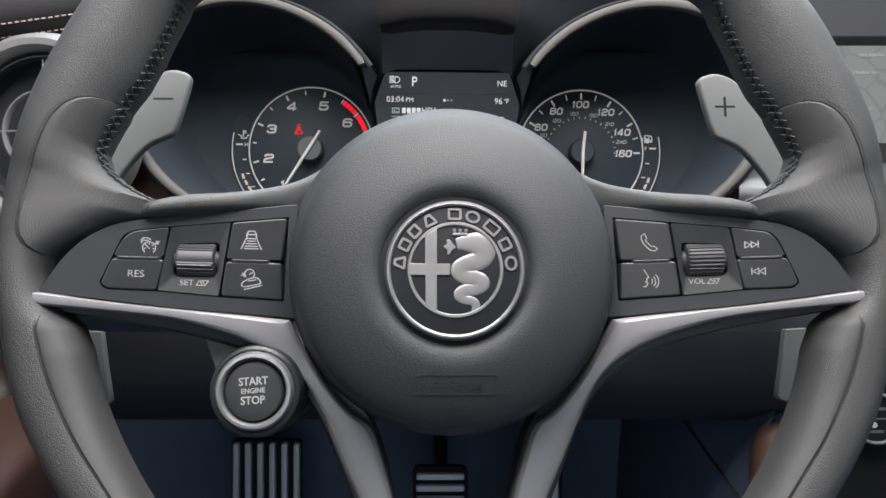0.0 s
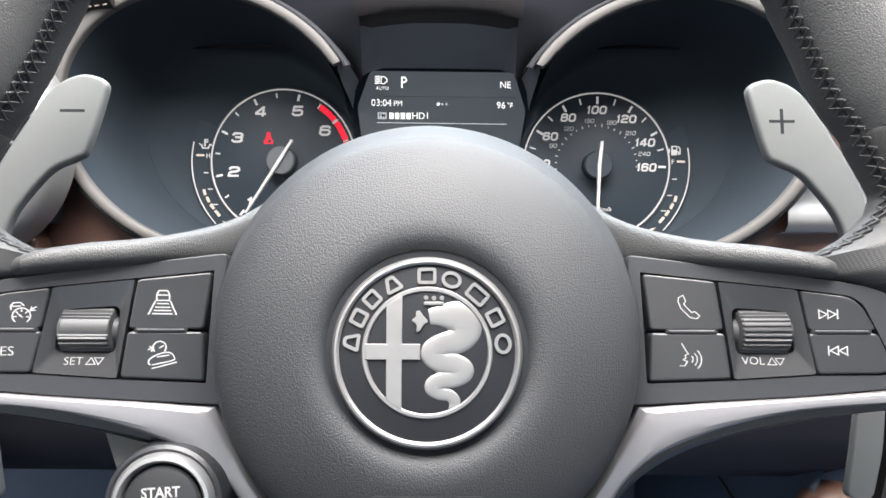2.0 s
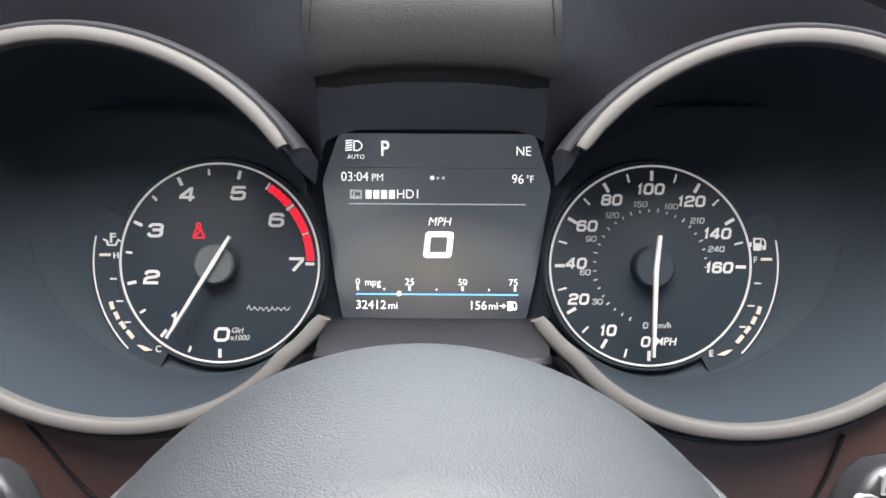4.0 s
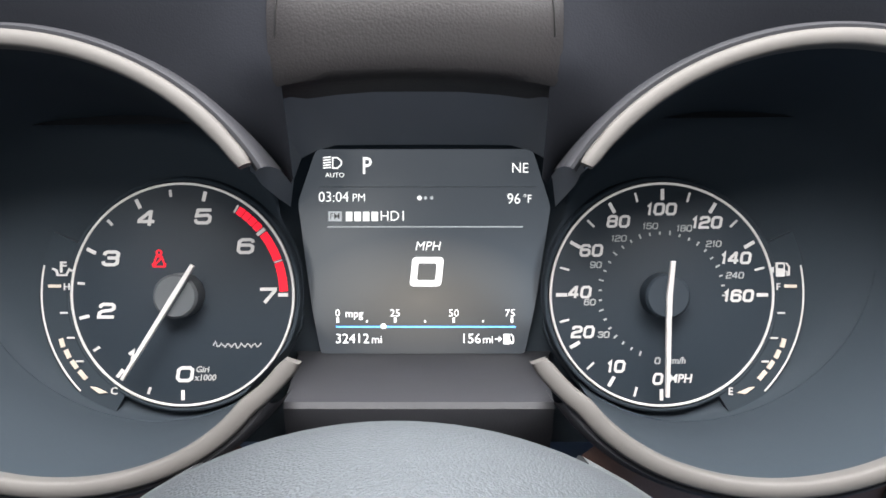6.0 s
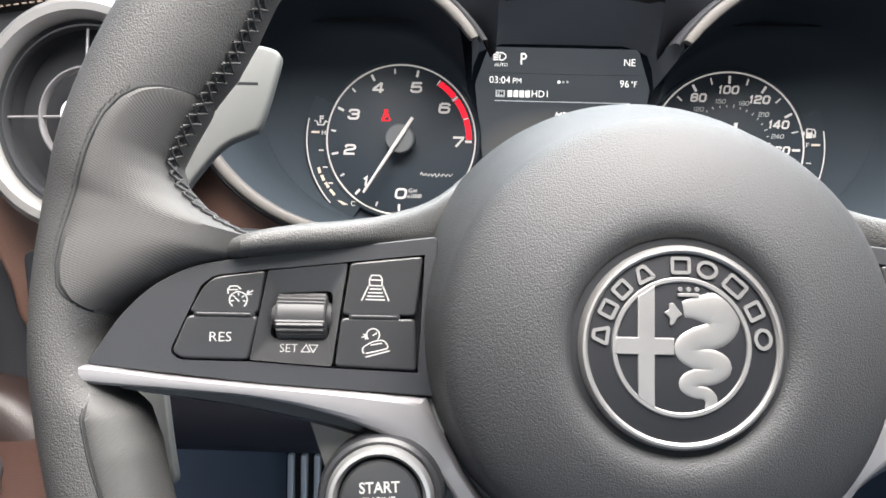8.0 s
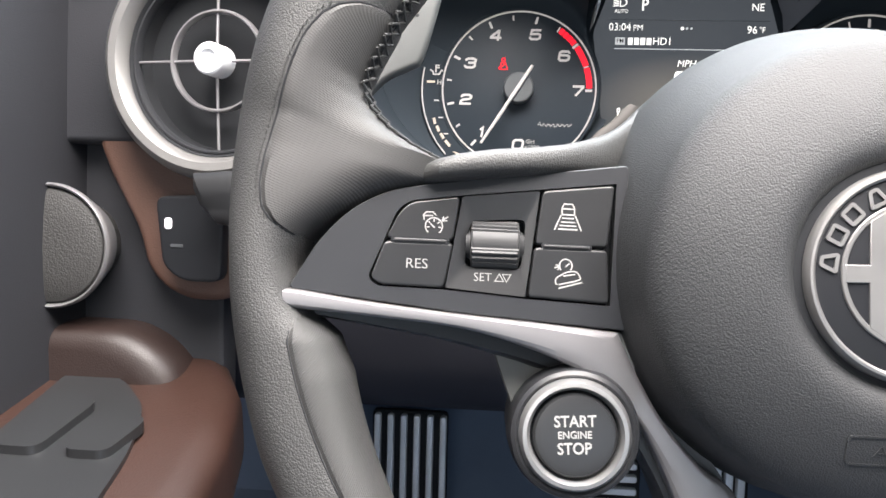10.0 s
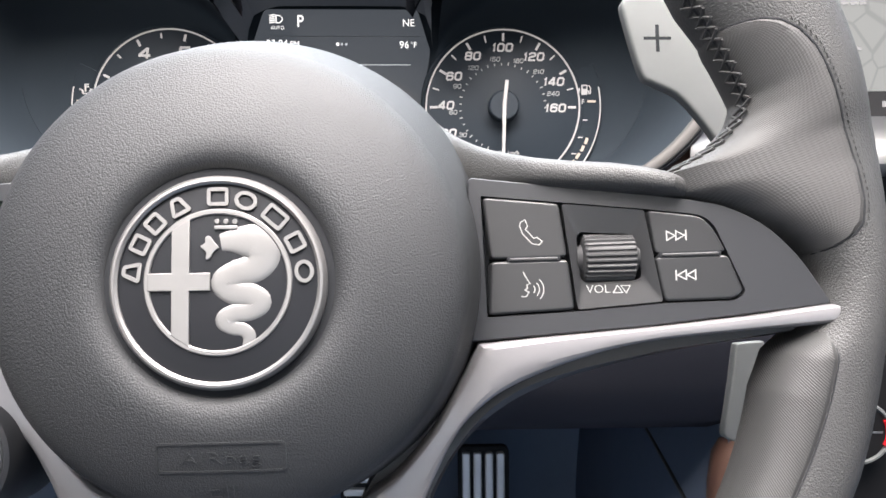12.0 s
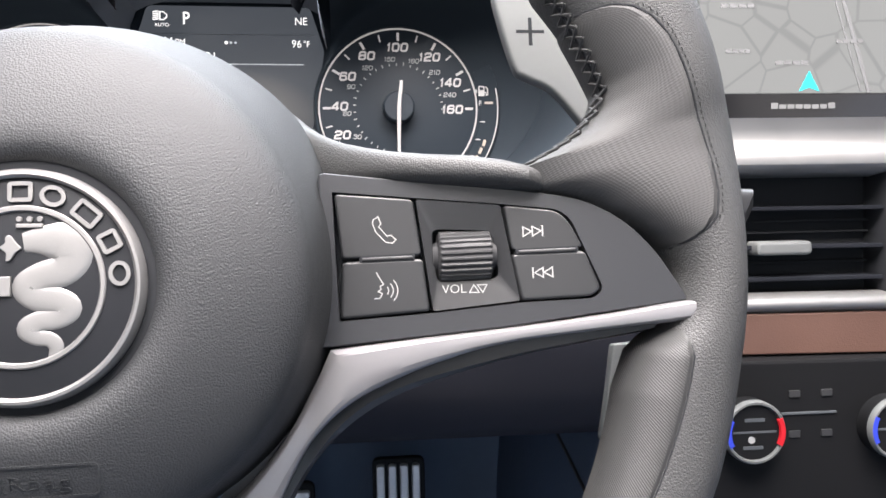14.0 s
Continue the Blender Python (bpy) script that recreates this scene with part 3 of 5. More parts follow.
# soft arms between hub and thumb rests, above the switch panels
ARM = ((36, 52, 30, 79.5, 79, 94), (44, 52, 30, 75, 78, 93), (50, 52, 30, 71, 76.5, 92), (57, 52, 30, 64.5, 74, 89), (62, 51, 30, 59.5, 70, 85), (66, 50, 30, 55, 65.5, 80), (70, 48, 30.5, 51, 60, 75), (74, 46, 30.3, 47.8, 54.5, 71), (78, 44, 30, 45.2, 49.5, 67), (84, 40, 29.4, 42.3, 42.5, 62), (91, 36.5, 28.4, 39.6, 36, 57), (101, 32, 27.2, 37.4, 30.5, 51), (112, 28.5, 25.8, 35.8, 25.6, 45), (122, 24.5, 24.6, 33.6, 22, 40), (128.5, 22.5, 23.8, 31.5, 20.5, 36), (132, 22.5, 23.2, 30.6, 23, 36), (138, 22.5, 22.6, 29, 29, 38), (144, 22.5, 22, 27, 34, 40))
for side in (-1, 1):
    rings = []
    for x, w0, lo, hi, wf, wb in ARM:
        ring = []
        for k in range(28):
            t = 2 * math.pi * k / 28
            c, s = math.cos(t), math.sin(t)
            cc, ss = math.copysign(abs(c) ** 0.7, c), math.copysign(abs(s) ** 0.7, s)
            ring.append(Vector((side * x, (wf + wb) / 2 - 6 + (wb - wf + 12) / 2 * cc, (lo + hi) / 2 + (hi - lo) / 2 * ss)) * 0.001)
        rings.append(ring)
    part("upper_arm", loft(rings), LEATHER, wheel, "soft grained black arm")

# switch panels on both sides
PANEL = [(70, 33.5), (100, 28.6), (128, 24.3), (144, 20.8), (154.5, 14.2), (162, 5.5), (169.8, -8.6), (122, -14.5), (70, -19)]
BED = [(74, 27.2), (97, 24), (121, 20.7), (137, 18.2), (140.5, 15.2), (148.2, -4.8), (145.5, -7.2), (126, -7.7), (101.5, -9.8), (75.4, -11.3)]
TOP_OUTER = [(122.4, 20.2), (136.6, 17.8), (139.9, 14.6), (143.4, 6.9), (124.2, 6.9)]
LOW_OUTER = [(124.0, 6.1), (143.8, 6.1), (147.5, -4.6), (145, -6.7), (126.4, -7.2)]
MIDDLE = [(98.3, 23.3), (121.6, 20.2), (126.0, -7.1), (102.2, -9.2)]
TOP_INNER = [(74.6, 26.6), (97.5, 23.5), (99.6, 6.9), (76.6, 6.9)]
LOW_INNER = [(76.6, 6.1), (99.8, 6.1), (101.4, -9.2), (75.8, -10.7)]
fl = lambda x, z: dish(x, z)


def sided(pts, side):
    return [(side * p[0], p[1]) for p in pts]


for side in (-1, 1):
    panel = part("switch_panel", plate(rounded(sided(PANEL, side), [2, 0, 6, 6, 5, 5, 2, 0, 1]), -0.6, 14, 1.0, f=fl, hole=rounded(sided(BED, side), [0.5, 0, 0, 2, 2, 2, 2, 0, 0, 0.5])), PLASTIC, wheel, "satin black switch panel", sharp=4)
    part("switch_bed", plate(rounded(sided(BED, side), [0.5, 0, 0, 2, 2, 2, 2, 0, 0, 0.5]), 5.5, 8, f=fl), GAP, panel)
    for name, pts, rad in (("button", TOP_OUTER, [1.6, 3, 3, 1.6, 1.6]), ("button", LOW_OUTER, [1.6, 1.6, 2.2, 2.2, 1.6]), ("button", TOP_INNER, 1.6), ("button", LOW_INNER, 1.6)):
        part(name, plate(rounded(sided(pts, side), rad), -1.1, 5, 0.95, 3, f=fl, fan=True), KEYSKIN, panel, "black push button with a white symbol")
    # the dished frame of the scroll wheel
    bm = bmesh.new()
    rim_o, rim_i = rounded(sided(MIDDLE, side), 0.8), rounded(sided([(102.4, 14.6), (119.2, 13.2), (121.0, -0.6), (103.6, -1.2)], side), 2.5)
    ro = [bm.verts.new((p[0] * 0.001, (dish(*p) - 1.0) * 0.001, p[1] * 0.001)) for p in rim_o]
    rb = [bm.verts.new((p[0] * 0.001, (dish(*p) + 6) * 0.001, p[1] * 0.001)) for p in rim_o]
    ri = [bm.verts.new((p[0] * 0.001, (dish(*p) + 0.5) * 0.001, p[1] * 0.001)) for p in rim_i]
    rh = [bm.verts.new((p[0] * 0.001, (dish(*p) + 9) * 0.001, p[1] * 0.001)) for p in rim_i]
    for k in range(len(ro)):
        bm.faces.new((ro[k - 1], ro[k], ri[k], ri[k - 1]))
        bm.faces.new((ro[k - 1], ro[k], rb[k], rb[k - 1]))
        bm.faces.new((ri[k - 1], ri[k], rh[k], rh[k - 1]))
    bm.faces.new(rh)
    part("scroll_frame", bm, KEYSKIN, panel, "dished black frame")
    # ribbed scroll wheel
    cx, cz = side * 111.6, 6.3
    bm = bmesh.new()
    tilt = 0.31 * side
    rings = []
    nr = 26
    for j, (dx, k) in enumerate(((-9.0, 0.3), (-8.8, 0.52), (-7.5, 0.6), (-7.2, 0.9), (-6.7, 1.0), (6.7, 1.0), (7.2, 0.9), (7.5, 0.6), (8.8, 0.52), (9.0, 0.3))):
        ring = []
        for q in range(nr * 4):
            t = 2 * math.pi * q / (nr * 4)
            rr = 7.6 * k - (0.55 if (q % 4) in (2, 3) and 3 < j < 6 else 0.0)
            if side < 0 and 3 < j < 6 and abs(((t + 0.35) % (2 * math.pi)) - 1.7) < 0.42:
                rr = 6.5
            ring.append(Vector((cx + dx, dish(cx) + 3.4 - rr * math.sin(t) - dx * tilt, cz + rr * math.cos(t))) * 0.001)
        rings.append(ring)
    part("scroll_wheel", loft(rings), SCROLLSKIN, panel, "ribbed black scroll wheel", sharp=25)
    for mx, half in ((133.6, 8.4), (89.6, 8.0)):
        part("divider", block(side * mx - half, side * mx + half, -1.15, 2, 5.3, 7.7, 0.4, 0.9, f=fl), GAP, panel)
        part("divider_bar", block(side * mx - half + 0.8, side * mx + half - 0.8, -1.5, 2, 6.0, 7.0, 0.35, 0.5, f=fl), KEYSKIN, panel)

    def sign(name, lines, width=0.3, f=fl, y=-1.2):
        part(name, stroke(lines, width, y, y + 0.5, f=f), PRINT, panel, "white printed symbol")

    def word(text, x, z, size, wide=1.0, y=-1.2, depth=0.3, f=fl):
        part("printed_word", letters(text, size, x, z, y, wide=wide, depth=depth, f=f, bold=-0.01), PRINT, panel, "white printed word")

    low = lambda x, z: dish(x, z) - 1.0 + 1.5 * min(1.0, max(0.0, (z + 8.2) / 7.2))
    if side < 0:
        word("RES", -134.4, -0.4, 2.9)
        word("SET", -115.1, -3.7, 2.5, y=-0.12, f=low, wide=0.98)
        sign("set_arrows", [[(-111.4, -4.7), (-110.1, -2.5), (-108.8, -4.7), (-111.4, -4.7)], [(-109.2, -2.6), (-106.6, -2.6), (-107.9, -4.8), (-109.2, -2.6)]], 0.28, low, -0.12)
        x, z = -129.8, 10.9
        sign("cruise_symbol", [arc(x, z, 2.5, 2.5, -48, 228)] + [[(x + 1.4 * math.cos(radians(a)), z + 1.4 * math.sin(radians(a))), (x + 2.0 * math.cos(radians(a)), z + 2.0 * math.sin(radians(a)))] for a in (-10, 40, 90, 140, 190)] + [[(x + 0.2, z - 0.4), (x - 0.9, z + 0.6)]], 0.36)
        sign("arrow_symbol", [[(x + 2.3, z + 1.8), (x + 3.9, z + 2.9)], [(x + 3.7, z + 1.8), (x + 2.4, z + 1.7), (x + 2.7, z + 2.9)]], 0.36)
        sign("car_symbol", [[(x - 2.9, z + 1.9), (x - 3.1, z + 3.1), (x - 2.4, z + 4.1), (x - 0.4, z + 4.2), (x + 0.5, z + 3.3)], [(x - 3.0, z + 3.0), (x - 0.4, z + 3.1)]], 0.36)
        x, z = -89.4, 15.6
        sign("car_symbol", [[(x - 1.9, z + 0.9), (x - 2.0, z + 2.8), (x - 1.3, z + 4.2), (x + 1.3, z + 4.2), (x + 2.0, z + 2.8), (x + 1.9, z + 0.9), (x - 1.9, z + 0.9)], [(x - 2.0, z + 2.7), (x + 2.0, z + 2.7)]], 0.4)
        sign("lane_symbol", [[(x - 2.3, z + 0.6), (x - 4.2, z - 3.8)], [(x + 2.3, z + 0.6), (x + 4.2, z - 3.8)], [(x - 1.7, z - 0.2), (x + 1.7, z - 0.2)], [(x - 2.1, z - 1.4), (x + 2.1, z - 1.4)], [(x - 2.5, z - 2.5), (x + 2.5, z - 2.5)], [(x - 2.9, z - 3.6), (x + 2.9, z - 3.6)]], 0.42)
        x, z = -88.8, -1.6
        sign("gauge_symbol", [arc(x - 1.0, z + 2.4, 2.0, 2.0, -40, 220), [(x - 1.0, z + 2.2), (x + 0.1, z + 3.0)], [(x - 4.4, z + 1.6), (x - 2.9, z + 2.2)], [(x - 4.0, z + 2.6), (x - 2.9, z + 2.2), (x - 3.4, z + 1.1)]], 0.4)
        sign("hill_symbol", [[tuple(q) for q in curve_through([(x - 3.6, z - 3.4), (x - 4.0, z - 1.8), (x - 2.4, z - 0.5), (x - 0.2, z + 0.5), (x + 2.2, z + 0.6), (x + 3.4, z - 0.6), (x + 3.4, z - 1.8), (x - 0.2, z - 2.8)], 4, True)], [(x - 3.0, z - 4.6), (x + 4.2, z - 2.6)], [(x - 1.6, z - 0.8), (x + 1.8, z - 0.2)]], 0.4)
    else:
        word("VOL", 108.3, -3.2, 2.5, y=-0.12, f=low, wide=0.98)
        sign("volume_arrows", [[(112.5, -4.3), (113.8, -2.1), (115.1, -4.3), (112.5, -4.3)], [(114.8, -2.2), (117.4, -2.2), (116.1, -4.4), (114.8, -2.2)]], 0.28, low, -0.12)
        x, z = 88.9, 14.9
        sign("phone_symbol", [[(x - 3.0, z + 3.2), (x - 1.6, z + 4), (x - 0.8, z + 1.9), (x - 1.5, z + 1.0), (x + 0.9, z - 1.9), (x + 1.9, z - 1.6), (x + 3.4, z - 3.0), (x + 2.4, z - 4), (x + 0.4, z - 3.6), (x - 2.4, z - 0.4), (x - 3.2, z + 2.0), (x - 3.0, z + 3.2)]])
        x, z = 89.0, -1.6
        sign("voice_symbol", [[(x - 2.6, z + 4.2), (x - 1.8, z + 2.6), (x - 0.6, z + 0.6), (x - 1.6, z + 0.2), (x - 1.4, z - 0.8), (x - 2.2, z - 1.4), (x - 1.0, z - 2), (x - 1.8, z - 3.4), (x - 3.2, z - 3.4)], arc(x - 0.8, z - 1.2, 1.6, 1.6, -40, 40, 5), arc(x - 0.8, z - 1.2, 2.9, 2.9, -42, 42, 6), arc(x - 0.8, z - 1.2, 4.2, 4.2, -44, 44, 7)])
        x, z = 130.2, 12.2
        tri = lambda a, s: [(a, z + 1.35), (a + 2.3 * s, z), (a, z - 1.35), (a, z + 1.35)]
        sign("next_symbol", [tri(x - 2.7, 1), tri(x - 0.2, 1), [(x + 2.5, z + 1.45), (x + 2.5, z - 1.45)]], 0.36)
        x, z = 132.2, 0.5
        sign("previous_symbol", [tri(x + 2.7, -1), tri(x + 0.2, -1), [(x - 2.5, z + 1.45), (x - 2.5, z - 1.45)]], 0.36)

    # satin metal spoke: a bar under the switches that bends down beside the hub
    upper = curve_through([(169.9, -9.6), (168.6, -8.7), (148, -11.7), (122, -14.7), (95, -17.2), (72.6, -19.5)], 6)[:-1] + curve_through([(72.6, -19.5), (67.5, -30), (58, -46.5), (46, -60), (36, -67.5), (30.4, -84), (26.5, -98), (22, -120)], 6)
    lower = curve_through([(169.9, -13.4), (168.6, -14.2), (148, -16.0), (122, -18.9), (102, -24.2), (86, -30.8), (75.5, -37.0), (66.5, -46), (59, -59), (52, -75), (46.6, -87), (41.5, -98), (33, -120)], 6)
    rings = []
    for a, b in zip(upper, lower):
        d = b - a
        ring = []
        for t, h in ((0.0, 9.0), (0.0, -0.4), (0.03, -1.2), (0.12, -2.3), (0.18, -2.6), (0.4, -2.7), (0.6, -2.7), (0.78, -2.5), (0.9, -1.9), (0.97, -1.0), (1.0, 0.4), (1.0, 9.0)):
            q = a + d * t
            ring.append(Vector((side * q.x, dish(q.x) + h, q.y)) * 0.001)
        rings.append(ring)
    part("metal_spoke", loft(rings), DARKMETAL, wheel, "satin grey metal spoke trim", sharp=17)
    cu = curve_through([(168, -10), (122, -14), (74, -19), (58, -45), (36, -67), (22, -120)], 8)
    cl = curve_through([(168, -16), (122, -24.5), (86, -37), (64, -58), (49, -92), (38, -120)], 8)
    rings = []
    for a, b in zip(cu, cl):
        rings.append([Vector((side * q.x, dish(q.x) + h, q.y)) * 0.001 for q, h in ((a, 28), (a, 8.5), (b * 0.9 + a * 0.1, 8.5), (b, 11), (b, 28))])
    part("spoke_core", loft(rings), PLASTIC, wheel, "black rear side of the spoke")

# start button beside the hub
bx, bz = -86.0, -50.2
start = part("start_button", revolve([(12.7, 24.2), (11.9, 23.1), (10, 22.8), (0, 23.2), (0, 40), (12.7, 40)], bx, bz, 64), KEYSKIN, wheel, "round black start button")
part("button_ring", revolve([(13.4, 26.0), (13.7, 23.6), (14.6, 22.2), (15.8, 22.4), (17.0, 24.6), (17.2, 40), (13.4, 40)], bx, bz, 72, closed=True), BRIGHTRING, start, "satin chrome ring")
part("button_gap", revolve([(12.2, 27), (13.8, 27), (13.8, 41), (12.2, 41)], bx, bz, 64, closed=True), GAP, start)
part("button_housing", revolve([(17.0, 25.5), (18.0, 24.6), (19.2, 25.4), (20.2, 29), (20.6, 40), (20.6, 60), (17, 60)], bx, bz, 72, closed=True), PLASTIC, start, "black round housing")
for text, dz, size, wide in (("START", 4.2, 3.3, 0.9), ("ENGINE", 0.2, 2.1, 0.95), ("STOP", -3.9, 3.3, 0.9)):
    part("printed_word", letters(text, size, bx - 0.2, bz + dz, 22.75, wide=wide, depth=0.4, bold=0.016, turn=3.5), PRINT, start, "white printed word")
part("button_bracket", plate(rounded([(-112.5, -24), (-110, -16), (-66, -20), (-66, -46), (-84, -36), (-101, -46), (-104, -47)], 2), 36, 54, 2.0), ALLOY, wheel, "grey bracket behind the start button")

# ---- shift paddles on the column ----
PADDLE = [(147, 113.2), (139.5, 112.6), (135.4, 110), (135.6, 104), (141.5, 81.5), (146, 77.2), (155.5, 72.5), (164, 63), (171, 52), (174, 38), (175.6, 12), (177, 1), (181, -2), (186, 1), (187, 14), (186.5, 40), (183, 60), (179, 72), (168, 92), (157.5, 107.5)]
for side in (-1, 1):
    pad = thing("shift_paddle", WHEEL, "brushed silver shift paddle behind the steering wheel", "shift paddle", "shift paddles")
    pts = [tuple(p) for p in curve_through(sided(PADDLE, side), 4, True)]
    part("blade", plate(pts, 78, 82.5, 1.6, 4), ALLOY, pad)
    part("lower_blade", plate(rounded(sided([(174.4, -23.4), (185.8, -22.6), (183.4, -41), (178.4, -59.4), (173, -60.4), (167.8, -58.4), (171.2, -42)], side), [1, 1.5, 4, 3, 1, 3, 5]), 78, 82.5, 1.2, 4), ALLOY, pad, "brushed silver lower end")
    part("arm", tube([(side * 183, 90, 30), (side * 150, 100, 20), (side * 60, 110, 0)], 8, 10), PLASTIC, pad, "black paddle arm")
    x, z = side * 148.6, 97.5
    if side < 0:
        part("engraved_minus", block(x - 5.2, x + 5.2, 77.9, 80, z - 0.6, z + 0.6, 0.1, 0.3), GAP, pad, "dark engraved minus sign")
    else:
        z = 95.0
        part("engraved_plus", plate([(x + q[0], z + q[1]) for q in ((-5.4, -0.6), (-0.7, -0.6), (-0.7, -5.4), (0.7, -5.4), (0.7, -0.6), (5.4, -0.6), (5.4, 0.6), (0.7, 0.6), (0.7, 5.4), (-0.7, 5.4), (-0.7, 0.6), (-5.4, 0.6))], 77.9, 80), GAP, pad, "dark engraved plus sign")

# ---- instrument cluster ----
CLUSTER = CAR @ pose(0.0025, 0.52, 0.09, 0, 0.6, 0)
cluster = thing("instrument_cluster", CLUSTER, "twin-dial instrument cluster in deep dark wells with satin rings", "instrument cluster")


def oval(ang, k=1.0, cx=130.5, cz=2.4, rx=91.0, rz=77.2, lean=24.0):
    c, s = rx * k * math.cos(radians(ang)), rz * k * math.sin(radians(ang))
    l = radians(lean)
    return cx + c * math.cos(l) - s * math.sin(l), cz + c * math.sin(l) + s * math.cos(l)


def forward(x):
    return -0.10 * max(0.0, x - 95.0)


def recess(a):
    """The well's front edge lies deeper on its inner side, where the ring is open."""
    d = abs(((a - 152) + 180) % 360 - 180)
    t = min(1.0, max(0.0, (34 - d) / 18))
    return 56.0 * t * t * (3 - 2 * t)


DIAL = 105.3, -13.4
for side in (-1, 1):
    rings = []
    for j in range(17):
        t = j / 16
        ring = []
        for i in range(120):
            a = 360 * i / 120
            x0, z0 = oval(a, 0.932)
            ang = math.atan2(z0 - DIAL[1], x0 - DIAL[0])
            x1, z1 = DIAL[0] + 51 * math.cos(ang), DIAL[1] + 51 * math.sin(ang)
            k = recess(a) / 74
            s = k + (1 - k) * t
            y = (forward(x0) + 1.5) * (1 - s) + 77.5 * (1 - (1 - s) ** 7)
            ring.append(Vector((side * (x0 + (x1 - x0) * s), y, z0 + (z1 - z0) * s)) * 0.001)
        rings.append(ring)
    part("gauge_well", loft(rings, caps=False), WELL, cluster, "deep dark gauge well")
    # faint step where the well's floor begins
    line = []
    for i in range(73):
        a = -150 + 120 * i / 72
        x0, z0 = oval(a, 0.932)
        ang = math.atan2(z0 - DIAL[1], x0 - DIAL[0])
        x1, z1 = DIAL[0] + 51 * math.cos(ang), DIAL[1] + 51 * math.sin(ang)
        line.append((side * (x0 + (x1 - x0) * 0.32), (forward(x0) + 1.5) * 0.68 + 77.5 * (1 - 0.68 ** 7), z0 + (z1 - z0) * 0.32))
    part("floor_step", tube(line, 0.55, 6), WELL, cluster)
    # flat satin ring, open towards the middle
    rings = []
    n = 120
    for i in range(n + 1):
        a = -184 + (126 + 184) * i / n
        k = 1.0 + 0.07 * max(0.0, (-168 - a) / 16)
        w = 1.0 if 4 < i < n - 3 else (0.72 if i in (0, n) else 0.92)
        ring = []
        for kk, y in ((0.926, 4.0), (0.927, 0.2), (0.931, -0.9), (0.94, -1.5), (0.965, -1.8), (0.99, -1.6), (0.999, -1.0), (1.003, 0.2), (1.003, 5.0)):
            kk = 0.972 + (kk - 0.972) * w
            x, z = oval(a, k * kk)
            ring.append(Vector((side * x, forward(x) + y, z)) * 0.001)
        rings.append(ring)
    part("satin_ring", loft(rings), RING, cluster, "satin metal ring, open at its inner side")
    rings = []
    for i in range(97):
        a = -172 + (128 + 172) * i / 96
        rings.append([Vector((side * oval(a, k)[0], y + forward(oval(a, 1)[0]), oval(a, k)[1])) * 0.001 for k, y in ((0.985, 4.0), (1.004, 1.2), (1.02, 0.8), (1.035, 2.0), (1.045, 5.0), (1.05, 12.0), (1.05, 30.0))])
    part("ring_surround", loft(rings, closed=False, caps=False), DASH, cluster, "black soft surround")

GAUGE = 105.3, -14.0


def gauge(name, side, label):
    gx, gz = side * GAUGE[0], GAUGE[1] + 0.6
    g = part(name, revolve([(0, 72.6), (48.2, 72.6), (49.4, 73.2), (49.6, 80), (0, 80)], gx, gz, 96), FACE, cluster, label)
    part("dial_ring", revolve([(48.3, 72.3), (48.5, 71.9), (49.1, 71.9), (49.3, 72.3), (49.3, 75), (48.3, 75)], gx, gz, 96, closed=True), LIT, g, "thin white ring")
    part("shadow_collar", revolve([(49.4, 74.5), (50.0, 73.0), (50.8, 72.8), (51.6, 73.2), (52.4, 77)], gx, gz, 96), WELL, g, "dark collar round the dial")
    return g, gx, gz


def tick(g, gx, gz, deg, r0, r1, width, mat=None, sub="tick_mark"):
    c, s = math.cos(radians(deg)), math.sin(radians(deg))
    part(sub, stroke([[(gx + r0 * c, gz + r0 * s), (gx + r1 * c, gz + r1 * s)]], width, 72.2, 73.0), mat or LIT, g)


